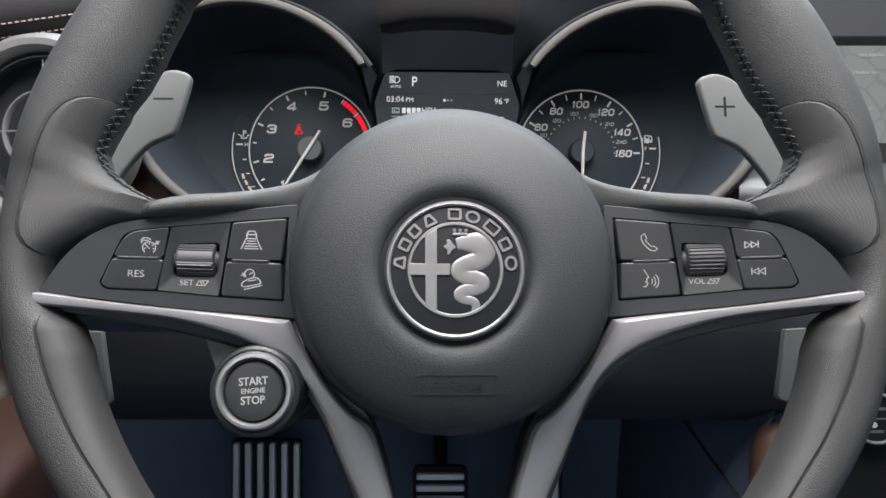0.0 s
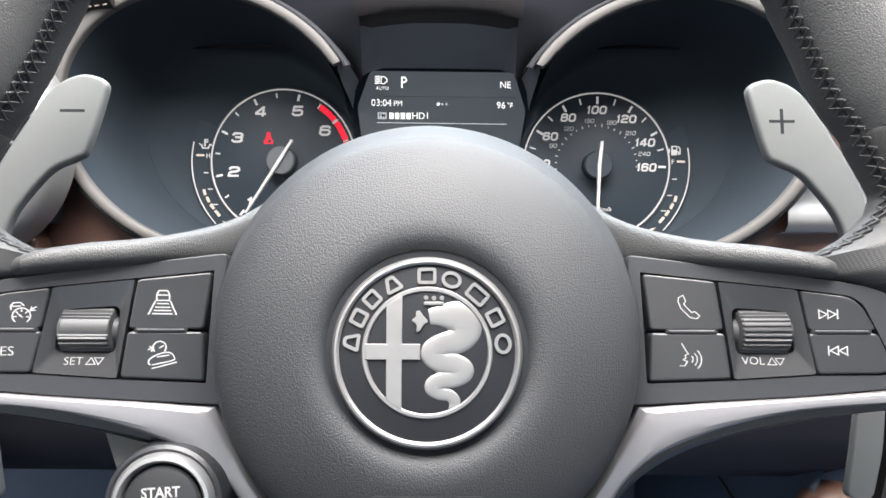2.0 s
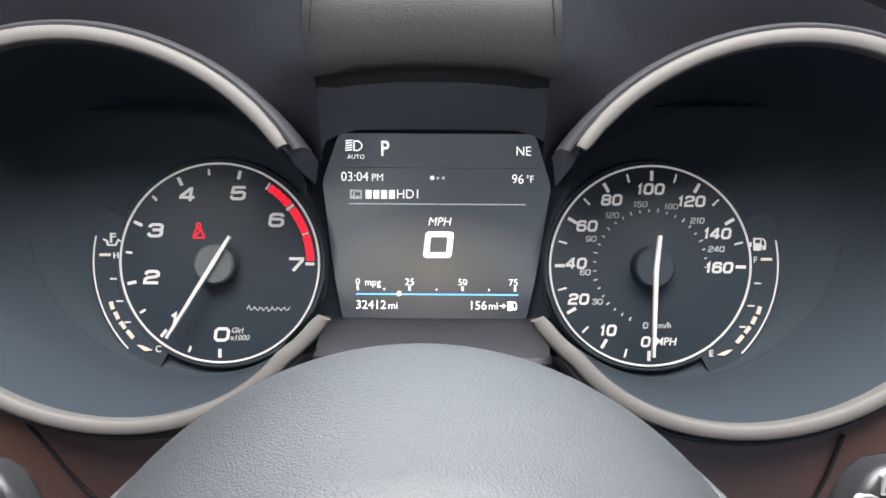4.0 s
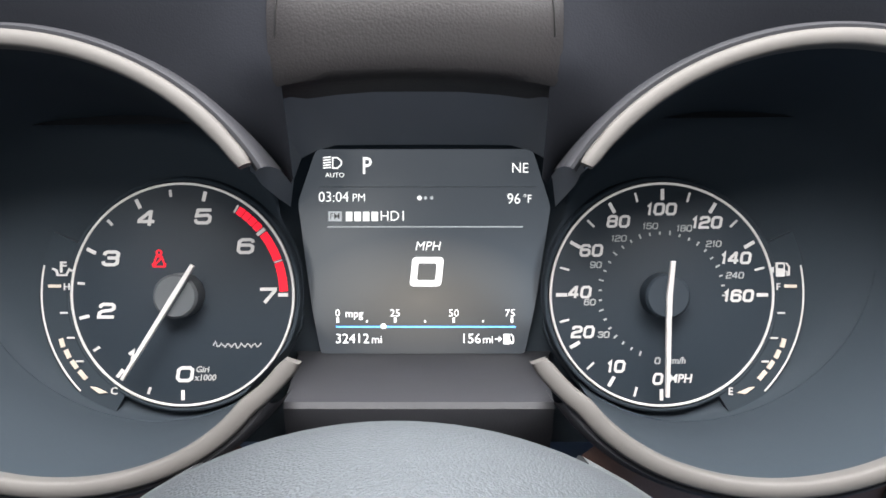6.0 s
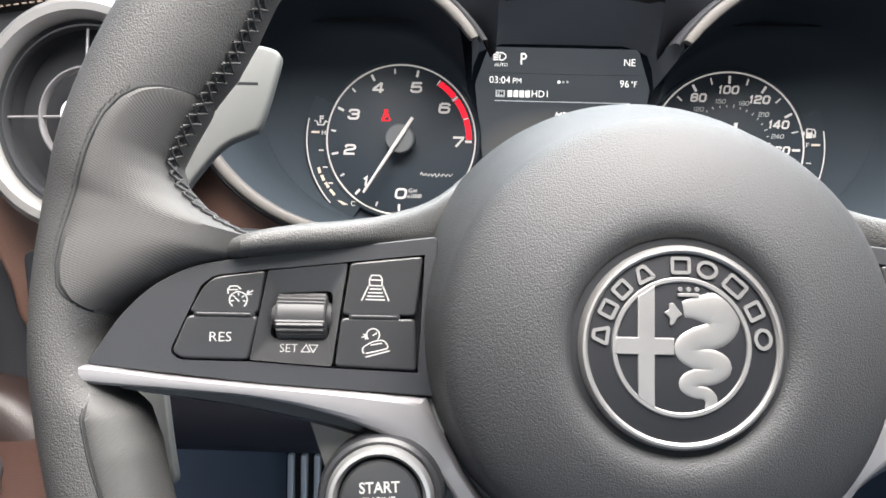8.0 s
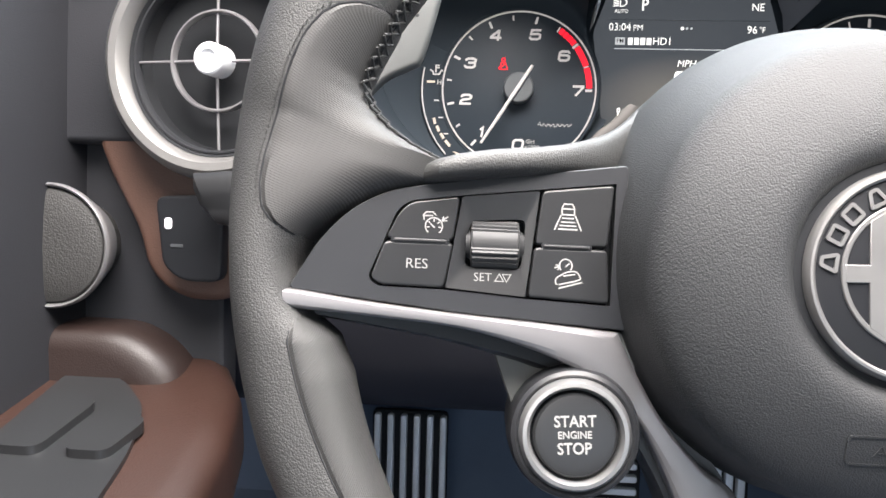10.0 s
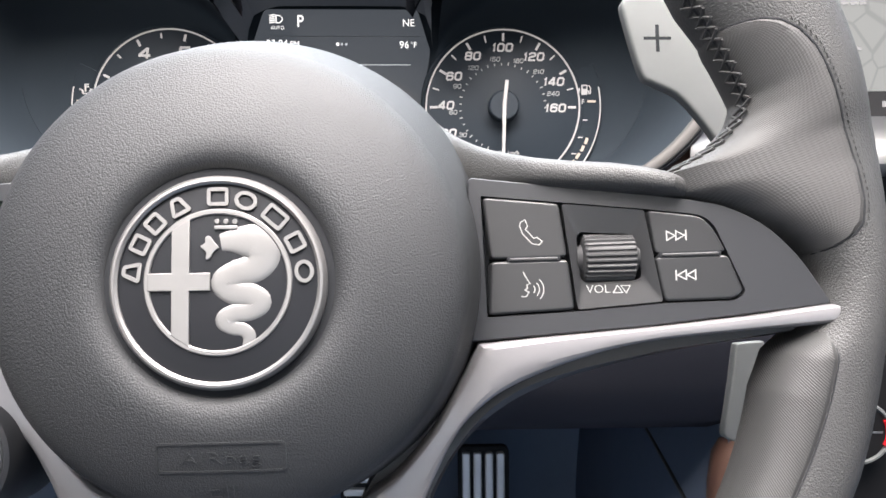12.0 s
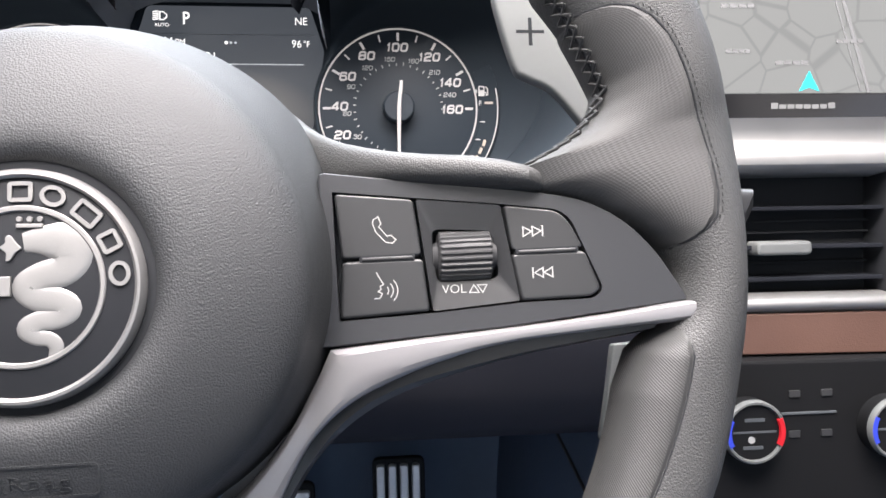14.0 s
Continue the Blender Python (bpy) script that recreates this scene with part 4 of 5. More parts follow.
# square-shouldered figures as strokes in a box one wide and one high
FIGURES = {
    "0": [[(0.2, 0), (0.8, 0), (1, 0.18), (1, 0.82), (0.8, 1), (0.2, 1), (0, 0.82), (0, 0.18), (0.2, 0)]],
    "1": [[(0.1, 0.78), (0.6, 1), (0.6, 0)]],
    "2": [[(0.02, 0.8), (0.04, 0.9), (0.2, 1), (0.8, 1), (1, 0.86), (1, 0.66), (0.82, 0.54), (0.16, 0.44), (0, 0.3), (0, 0), (1, 0)]],
    "3": [[(0.02, 0.82), (0.04, 0.9), (0.2, 1), (0.8, 1), (1, 0.86), (1, 0.66), (0.84, 0.53), (0.34, 0.53)], [(0.84, 0.53), (1, 0.4), (1, 0.15), (0.8, 0), (0.2, 0), (0.04, 0.1), (0, 0.2)]],
    "4": [[(0.74, 0), (0.74, 1), (0.66, 1), (0, 0.36), (0, 0.25), (1, 0.25)]],
    "5": [[(0.95, 1), (0.08, 1), (0.03, 0.55), (0.82, 0.6), (1, 0.46), (1, 0.15), (0.8, 0), (0.2, 0), (0.04, 0.1), (0, 0.2)]],
    "6": [[(0.96, 0.84), (0.94, 0.9), (0.8, 1), (0.2, 1), (0, 0.84), (0, 0.16), (0.2, 0), (0.8, 0), (1, 0.15), (1, 0.44), (0.82, 0.58), (0.04, 0.58)]],
    "7": [[(0, 1), (1, 1), (1, 0.88), (0.42, 0)]],
    "8": [[(0.2, 0), (0.8, 0), (1, 0.15), (1, 0.4), (0.84, 0.53), (0.98, 0.66), (0.98, 0.86), (0.8, 1), (0.2, 1), (0.02, 0.86), (0.02, 0.66), (0.16, 0.53), (0, 0.4), (0, 0.15), (0.2, 0)], [(0.16, 0.53), (0.84, 0.53)]],
    "9": [[(0.04, 0.16), (0.06, 0.1), (0.2, 0), (0.8, 0), (1, 0.16), (1, 0.84), (0.8, 1), (0.2, 1), (0, 0.85), (0, 0.56), (0.18, 0.42), (0.96, 0.42)]],
}


def figures(text, x, z, high, wide, line, y, shear=0.12):
    """Dial figures with their middle at (x, z): the height and width of each and the line's breadth, in millimetres."""
    gap = 0.42 * line + 0.02 * wide
    widths = [wide * (0.55 if ch == "1" else 1.0) for ch in text]
    left, bm = x - (sum(widths) + gap * (len(text) - 1)) / 2, bmesh.new()
    for k, (ch, w) in enumerate(zip(text, widths)):
        lines = [[(left + line / 2 + px * (w - line) + shear * (pz - 0.5) * high, z - high / 2 + line / 2 + pz * (high - line)) for px, pz in row] for row in FIGURES[ch]]
        stroke(lines, line, y + 0.01 * k, y + 0.4, bm)
        left += w + gap
    return bm


def numeral(g, text, x, z, size, wide=1.0, mat=None, sub="numeral"):
    if text.isdigit():
        part(sub, figures(text, x, z, size, size * wide, size * (0.2 if size > 4 else 0.17), 72.2), mat or LIT, g)
    else:
        part(sub, letters(text, size, x, z, 72.2, shear=0.15, bold=0.012, wide=wide, depth=0.4), mat or LIT, g)


def needle(g, gx, gz, tip, tail, cap=None):
    part("needle_hub", revolve([(0, 62.5), (8.6, 62.5), (9.6, 63.6), (9.8, 72.6), (0, 72.6)], gx, gz, 48), cap or CONE, g, "dark needle hub" if cap else "grey needle hub")
    d = (Vector(tip) - Vector(tail)).normalized()
    n = Vector((-d.y, d.x))
    a, b = Vector((gx, gz)) + Vector(tail), Vector((gx, gz)) + Vector(tip)
    m = Vector((gx, gz))
    pts = [a - n * 1.0, m - n * 1.25, b - n * 0.8, b + n * 0.8, m + n * 1.25, a + n * 1.0]
    part("needle", plate([tuple(p) for p in pts], 60.2, 62.4, 0.7), NEEDLE, g, "pale grey needle")


# rev counter
rev, gx, gz = gauge("rev_counter", -1, "dark rev counter dial with white figures")
for n, (x, z) in enumerate(((-22.4, -27.6), (-33.4, -7), (-31.4, 16), (-15.5, 33.6), (9.3, 34.4), (28, 21.4), (37.3, -0.3)), 1):
    numeral(rev, str(n), gx + x, gz + z, 7.0, 1.08)
numeral(rev, "0", gx + 1.0, gz - 35, 7.0, 1.08)
numeral(rev, "Giri", gx + 8.6, gz - 33.0, 2.6, 1.0, mat=PRINT, sub="printed_word")
numeral(rev, "x1000", gx + 9.8, gz - 36.6, 2.6, 1.0, mat=PRINT, sub="printed_word")
for n in range(8):
    tick(rev, gx, gz, 270 - 38.57 * n, 42.6, 46.0, 1.5)
    if n < 5:
        tick(rev, gx, gz, 270 - 38.57 * (n + 0.5), 43.6, 46.0, 1.1)
for a0, a1 in ((56.5, 52.9), (52.3, 48.7), (48.1, 44.5), (43.9, 40.3), (36.9, 20.2), (18.4, 2.0)):
    pts = arc(gx, gz, 46.4, 46.4, a0, a1, 6) + arc(gx, gz, 42.8, 42.8, a1, a0, 6)
    part("red_segment", plate(pts, 72.2, 73), RED, rev, "lit red segment")
tick(rev, gx, gz, 57.8, 43.0, 46.2, 0.8)
tick(rev, gx, gz, 19.3, 43.0, 46.2, 0.6)
sq = [(gx + 24 + 10.5 * (i / 24 - 0.5) * 2, gz - 22.2 + 1.25 * math.sin(i * 1.9) * (1.4 if i in (0, 1, 12, 13) else 0.7)) for i in range(25)]
part("script_line", stroke([sq], 0.5, 72.2, 72.9), PRINT, rev, "plain wavy silver line")
x, z = gx - 10.2, gz + 15.6
part("belt_warning_light", stroke([arc(x, z + 2.9, 1.1, 1.1, 0, 360, 10), [(x - 1.2, z + 1.2), (x - 2.3, z - 2.0), (x - 2.5, z - 3.2), (x + 2.5, z - 3.2), (x + 2.3, z - 2.0), (x + 1.2, z + 1.2), (x - 1.2, z + 1.2)], [(x - 1.9, z - 2.6), (x + 1.3, z + 0.9)], [(x - 3.0, z - 2.2), (x - 2.3, z - 2.0)], [(x + 3.0, z - 2.2), (x + 2.3, z - 2.0)]], 0.55, 72.2, 72.9), RED, rev, "lit red seat belt symbol")
needle(rev, gx, gz, (-22.2, -35.4), (8.2, 13.4))

# speedometer
spd, gx, gz = gauge("speedometer", 1, "dark speedometer dial with white figures")
for text, x, z in (("10", -20, -31.5), ("20", -34.6, -16.3), ("40", -36, 1.2), ("60", -31, 19.5), ("80", -19.2, 32.2), ("100", -0.3, 37.6), ("120", 19.6, 31.8), ("140", 32.4, 16.2), ("160", 33.6, -0.4)):
    numeral(spd, text, gx + x, gz + z, 5.5, 0.86)
for text, x, z in (("30", -25.5, -17.5), ("60", -31.6, -3.2), ("90", -29, 13.2), ("120", -18.9, 24.8), ("150", -5.2, 30.2), ("180", 9.7, 29.2), ("210", 22.6, 22.4), ("240", 32, 8.6)):
    numeral(spd, text, gx + x, gz + z, 2.9, 0.84, mat=PRINT)
numeral(spd, "0", gx - 1.6, gz - 37, 5.2, 0.86)
numeral(spd, "MPH", gx + 8.0, gz - 37, 3.7, 0.98)
numeral(spd, "0", gx - 1.8, gz - 29, 3.0, 0.84, mat=PRINT)
numeral(spd, "km/h", gx + 6.6, gz - 29, 2.7, 0.98, mat=PRINT)
for deg in (270, 240, 210, 180, 150, 120, 90, 60, 30, 0):
    tick(spd, gx, gz, deg, 42.0, 46.0, 1.5)
for deg in (255, 225, 195, 165, 135, 105, 75, 45, 15):
    tick(spd, gx, gz, deg, 42.4, 46.0, 0.9)
for i in range(28):
    deg = 250 - 9.28 * i
    tick(spd, gx, gz, deg, 26.6, 27.6 if i % 3 else 28.2, 0.7, PRINT, "small_mark")
needle(spd, gx, gz, (-0.6, -42.8), (1.6, 15.2), FACE)

# side scales beside the dials
for side, g in ((-1, rev), (1, spd)):
    gx, gz = side * GAUGE[0], GAUGE[1] + 0.6
    m = lambda x, z: (gx + side * x, gz + z)
    a0, a1 = (154, 240) if side < 0 else (26, -60)
    part("scale_plate", plate(arc(gx, gz, 63.6, 63.6, a0, a1, 28) + arc(gx, gz, 49.5, 49.5, a1, a0, 28), 73.3, 77, 0.4), WELL, g, "dark plate under the side scale")
    band = arc(gx, gz, 62.2, 62.2, 180 - 168 if side > 0 else 168, 180 - 223 if side > 0 else 223, 24)
    part("scale_line", tube([(q[0], 72.8, q[1]) for q in band], 0.42, 6), LIT, g, "thin white curved line")
    for x, z, w in ((56.5, 3.8, 4.4),):
        part("scale_block", stroke([[m(x - w / 2, z), m(x + w / 2, z)]], 1.3, 72.4, 73.6), AMBERLIT, g)
    for (x0, z0), (x1, z1) in (((53.8, -19.8), (53.0, -22.6)), ((51.6, -24.8), (50.4, -27.4)), ((48.9, -29.6), (47.2, -32)), ((45.6, -34), (43.2, -36.8))):
        part("scale_block", stroke([[m(x0, z0), m(x1, z1)]], 1.7, 72.4, 73.6), AMBERLIT, g)
    part("scale_block", plate([m(41, -40.6), m(38.6, -40.9), m(33.6, -43.2), m(37, -43.6)], 72.4, 73.6), AMBERLIT, g)
    for x, z in ((52.5, -8), (49.5, -19), (45.6, -29.4)):
        part("scale_tick", stroke([[m(x - 1.3, z), m(x + 1.3, z)]], 0.7, 72.4, 73.6), LIT, g)
    part("scale_letter", letters("H" if side < 0 else "F", 2.9, *m(51.0, 3.4), 72.4, bold=0.01, depth=0.3), LIT, g)
    part("scale_letter", letters("C" if side < 0 else "E", 3.1, *m(30.4, -42.6), 72.4, bold=0.01, depth=0.3), LIT, g)
    if side < 0:
        x, z = m(53.5, 11)
        part("oil_symbol", stroke([[(x - 3.6, z + 0.4), (x - 2, z - 0.4), (x - 1.6, z - 2.4), (x + 2.2, z - 2.4), (x + 3.6, z + 0.2), (x + 4.6, z - 0.4)], [(x, z - 1), (x, z + 3.4)], [(x, z + 3.2), (x + 2, z + 3.2)], [(x, z + 1.8), (x + 2, z + 1.8)]], 0.75, 72.4, 73.6), LIT, g)
    else:
        x, z = m(52.0, 11)
        part("fuel_symbol", plate(rounded([(x - 2.0, z - 3), (x + 1.8, z - 3), (x + 1.8, z + 3.2), (x - 2.0, z + 3.2)], 0.5), 72.4, 73.6), LIT, g)
        part("fuel_hose", stroke([[(x + 1.8, z - 0.6), (x + 2.8, z - 0.8), (x + 2.9, z - 2.4), (x + 3.8, z - 2.2), (x + 3.8, z + 1.4), (x + 2.6, z + 2.8)]], 0.5, 72.4, 73.6), LIT, g)
        part("fuel_window", block(x - 1.3, x + 1.1, 72.2, 73.4, z + 0.6, z + 2.4, 0, 0.3), FACE, g)
        part("fuel_arrow", plate([(x - 5.2, z), (x - 3.0, z + 1.3), (x - 3.0, z - 1.3)], 72.4, 73.6), LIT, g)

# middle display: a dark panel, its glow strongest in the middle; soft reflections are painted into it
DISPLAYGLASS, nt, p = nodes_of("display_panel")
p.inputs["Base Color"].default_value = (0.012, 0.013, 0.015, 1)
p.inputs["Roughness"].default_value = 0.22
tc = nt.nodes.new("ShaderNodeTexCoord")
mp = nt.nodes.new("ShaderNodeMapping")
mp.inputs["Location"].default_value, mp.inputs["Scale"].default_value = (0.0, 0.0, 0.55), (17.0, 0.0, 32.0)
gr = nt.nodes.new("ShaderNodeTexGradient")
gr.gradient_type = "SPHERICAL"
rp = nt.nodes.new("ShaderNodeValToRGB")
rp.color_ramp.elements[0].color, rp.color_ramp.elements[1].color = (0.05, 0.057, 0.066, 1), (0.18, 0.165, 0.145, 1)
nt.links.new(tc.outputs["Object"], mp.inputs[0])
nt.links.new(mp.outputs[0], gr.inputs[0])
nt.links.new(gr.outputs["Fac"], rp.inputs[0])
nt.links.new(rp.outputs[0], p.inputs["Emission Color"])
p.inputs["Emission Strength"].default_value = 0.5
DY = 91.0
disp = part("display", plate(rounded([(-47.5, -42.2), (47.0, -42.2), (51.5, -22), (59, 26), (50.6, 52.6), (-49.6, 52.6), (-58, 28), (-51.5, -22)], [2, 2, 8, 3, 3, 3, 3, 8]), DY, DY + 6), DISPLAYGLASS, cluster, "dark display with white readouts")


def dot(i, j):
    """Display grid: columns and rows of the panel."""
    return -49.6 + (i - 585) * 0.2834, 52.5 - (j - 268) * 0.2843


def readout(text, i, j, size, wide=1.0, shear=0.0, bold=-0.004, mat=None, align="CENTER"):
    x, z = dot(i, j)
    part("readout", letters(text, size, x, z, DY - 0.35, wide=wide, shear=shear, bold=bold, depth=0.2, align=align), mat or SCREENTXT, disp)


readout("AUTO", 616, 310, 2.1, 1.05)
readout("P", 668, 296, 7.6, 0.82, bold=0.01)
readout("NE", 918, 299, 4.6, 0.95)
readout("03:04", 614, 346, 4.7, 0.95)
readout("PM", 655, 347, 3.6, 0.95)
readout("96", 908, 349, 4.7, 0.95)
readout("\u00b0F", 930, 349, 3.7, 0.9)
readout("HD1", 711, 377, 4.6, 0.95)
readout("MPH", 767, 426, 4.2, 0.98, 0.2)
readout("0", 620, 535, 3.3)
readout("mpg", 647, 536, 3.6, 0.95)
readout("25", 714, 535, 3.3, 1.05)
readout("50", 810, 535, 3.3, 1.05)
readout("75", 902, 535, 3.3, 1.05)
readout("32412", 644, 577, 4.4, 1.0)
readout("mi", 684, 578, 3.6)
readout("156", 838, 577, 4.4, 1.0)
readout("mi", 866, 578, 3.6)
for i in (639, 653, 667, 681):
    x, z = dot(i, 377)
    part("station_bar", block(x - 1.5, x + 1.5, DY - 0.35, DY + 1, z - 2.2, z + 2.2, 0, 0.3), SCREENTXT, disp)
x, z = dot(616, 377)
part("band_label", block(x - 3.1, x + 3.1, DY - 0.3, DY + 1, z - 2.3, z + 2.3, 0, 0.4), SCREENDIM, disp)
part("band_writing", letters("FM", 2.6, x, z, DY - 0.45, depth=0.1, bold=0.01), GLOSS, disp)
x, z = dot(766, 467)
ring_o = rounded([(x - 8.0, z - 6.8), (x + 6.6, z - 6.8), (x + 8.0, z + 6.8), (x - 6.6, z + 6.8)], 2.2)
ring_i = rounded([(x - 4.6, z - 3.9), (x + 3.9, z - 3.9), (x + 4.6, z + 3.9), (x - 3.9, z + 3.9)], 0.6)
bm = bmesh.new()
vo, vi = ([bm.verts.new((p[0] * 0.001, (DY - 0.4) * 0.001, p[1] * 0.001)) for p in r] for r in (ring_o, ring_i))
for k in range(len(vo)):
    bm.faces.new((vo[k - 1], vo[k], vi[k], vi[k - 1]))
part("speed_readout", bm, SCREENTXT, disp)
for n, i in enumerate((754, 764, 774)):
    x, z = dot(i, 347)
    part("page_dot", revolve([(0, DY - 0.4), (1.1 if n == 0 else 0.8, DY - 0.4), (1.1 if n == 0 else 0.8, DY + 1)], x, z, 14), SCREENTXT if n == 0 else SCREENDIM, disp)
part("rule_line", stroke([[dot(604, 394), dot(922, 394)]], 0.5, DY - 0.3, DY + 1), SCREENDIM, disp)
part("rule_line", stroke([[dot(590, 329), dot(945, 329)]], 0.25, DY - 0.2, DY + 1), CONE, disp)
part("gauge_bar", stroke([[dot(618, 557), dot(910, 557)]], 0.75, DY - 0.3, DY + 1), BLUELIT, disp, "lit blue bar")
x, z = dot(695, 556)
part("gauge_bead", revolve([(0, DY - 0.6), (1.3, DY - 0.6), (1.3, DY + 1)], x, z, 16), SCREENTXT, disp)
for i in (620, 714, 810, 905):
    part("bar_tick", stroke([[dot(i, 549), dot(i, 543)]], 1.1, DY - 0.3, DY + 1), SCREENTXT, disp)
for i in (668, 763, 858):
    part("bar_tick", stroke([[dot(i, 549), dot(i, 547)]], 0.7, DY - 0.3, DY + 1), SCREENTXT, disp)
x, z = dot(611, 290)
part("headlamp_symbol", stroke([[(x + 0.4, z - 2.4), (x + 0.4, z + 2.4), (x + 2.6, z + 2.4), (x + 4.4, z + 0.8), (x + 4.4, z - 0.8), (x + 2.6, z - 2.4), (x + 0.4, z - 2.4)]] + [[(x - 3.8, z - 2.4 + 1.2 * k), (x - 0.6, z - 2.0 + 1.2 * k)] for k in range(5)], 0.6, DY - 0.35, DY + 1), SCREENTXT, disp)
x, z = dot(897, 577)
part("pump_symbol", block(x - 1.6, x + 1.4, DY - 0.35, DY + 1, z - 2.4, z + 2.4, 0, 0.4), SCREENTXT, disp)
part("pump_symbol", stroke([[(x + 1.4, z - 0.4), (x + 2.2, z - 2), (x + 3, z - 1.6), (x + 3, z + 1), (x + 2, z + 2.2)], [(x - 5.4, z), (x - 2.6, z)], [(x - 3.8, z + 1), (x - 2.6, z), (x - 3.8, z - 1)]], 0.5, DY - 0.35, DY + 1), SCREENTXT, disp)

# housing round the display: an arched lining that narrows to it
def arch(hw, top, low, y, sag):
    return [Vector((x, y, z)) * 0.001 for x, z in [(-hw, low), (-hw + 1.5, low + (top - low) * 0.45), (-hw + 5, low + (top - low) * 0.78), (-hw + 12, top - 2.6)] + [(hw * u, top - sag * u * u) for u in (-0.66, -0.45, -0.2, 0.0, 0.2, 0.45, 0.66)] + [(hw - 12, top - 2.6), (hw - 5, low + (top - low) * 0.78), (hw - 1.5, low + (top - low) * 0.45), (hw, low)]]


rings = [arch(60.5, 64.6, 36, 15, 1.5), arch(60, 64, 35, 20, 1.4), arch(60, 63, 32, 30, 1.3), arch(60, 59.5, 28, 62, 1.0), arch(61, 54.5, 26, 89.6, 0.6)]
part("display_hood_lining", loft(rings, closed=False, caps=False), LINING, cluster, "dark hood lining over the display")
part("backing", block(-215, 215, 97.5, 104, -85, 95, 0, 10), WELL, cluster)
# shelf under the display
bm = loft([[Vector((x, y, z)) * 0.001 for x in (-1.0 * hw, -0.5 * hw, 0, 0.5 * hw, hw)] for y, z, hw in ((97, -42, 60), (90, -42.6, 58), (60, -46.5, 54), (34, -50.5, 52), (31, -51.6, 52), (30, -54, 52), (34, -64, 52), (60, -90, 52))], closed=False, caps=False)
part("lower_shelf", bm, DASH, cluster, "dark shelf under the display")

# ---- dashboard ----
dash = thing("dashboard", CLUSTER, "dark dashboard with brown leather lower panels", "dashboard", kind="structure")


def around(side, a0, a1, bound, n, depth, k0=1.04):
    """A sheet from the rings outwards to a boundary (x0, x1, z0, z1)."""
    bm, rows = bmesh.new(), []
    x0, x1, z0, z1 = bound
    for i in range(n + 1):
        a = a0 + (a1 - a0) * i / n
        px, pz = oval(a, k0)
        dx, dz = px - 130.5, pz - 2.4
        t = min([(x1 - px) / dx if dx > 1e-6 else 1e9, (x0 - px) / dx if dx < -1e-6 else 1e9, (z1 - pz) / dz if dz > 1e-6 else 1e9, (z0 - pz) / dz if dz < -1e-6 else 1e9])
        t = max(t, 0.01)
        row = []
        for k in range(9):
            s = k / 8
            x, z = px + dx * t * s, pz + dz * t * s
            row.append(bm.verts.new((side * x * 0.001, depth(x, z, s) * 0.001, z * 0.001)))
        rows.append(row)
    for a, b in zip(rows, rows[1:]):
        for k in range(1, 9):
            bm.faces.new((a[k - 1], a[k], b[k], b[k - 1]))
    return bm


for side in (-1, 1):
    part("hood_side", around(side, -14, 131, (46, 235, -40, 124), 60, lambda x, z, s: 9 - 22 * s * (1 - 0.3 * s) + forward(x) + 0.16 * max(0.0, 66 - x) + 0.03 * max(0.0, 68 - x) * max(0.0, 70 - z)), HOODSIDE, dash, "black soft hood over the dials")
    part("leather_panel", around(side, -156, -14, (40, 240, -122, 20), 60, lambda x, z, s: 12 + 16 * s + forward(x) + 0.05 * max(0, -z - 80)), BROWN, dash, "brown leather dashboard panel")
    part("panel_seam", tube(curve_through([(side * 165, 5.6, -73), (side * 158, 8.6, -84), (side * 150, 14.6, -99), (side * 140, 22, -116)] if side < 0 else [(166, 5.6, -77), (164, 9.4, -89), (162, 14.6, -101), (158, 21, -116)], 5), 0.9, 8), GAP, dash, "dark joint")
# hood over the middle
rings = []
for x, dz, dy in ((-50, -2.2, 9.4), (-48, -2.0, 8), (-40, -1.2, 4.5), (-30, -0.4, 2), (-15, 0.2, 0.4), (0, 0.4, 0), (15, 0.2, 0.4), (30, -0.4, 2), (40, -1.2, 4.5), (48, -2.0, 8), (50, -2.2, 9.4)):
    rings.append([Vector((x, y + dy, z + dz)) * 0.001 for y, z in ((16, 64.3), (2, 64.5), (-3, 64.8), (-6.5, 65.6), (-8.5, 68), (-10.5, 73), (-12.6, 81), (-13.6, 88), (-12.5, 95), (-8, 101), (0, 106), (12, 111), (40, 118), (120, 126))])
part("hood_lip", loft(rings, closed=False, caps=False), HOODSKIN, dash, "grey-brown leather hood lip")
for side in (-1, 1):
    part("hood_joint", tube([(side * 47, -5.4, 79), (side * 46.5, -6.6, 87), (side * 46, -5.6, 93.4), (side * 45.5, -1.4, 99)], 0.3, 6), PANELBLACK, dash, "dark joint in the hood")

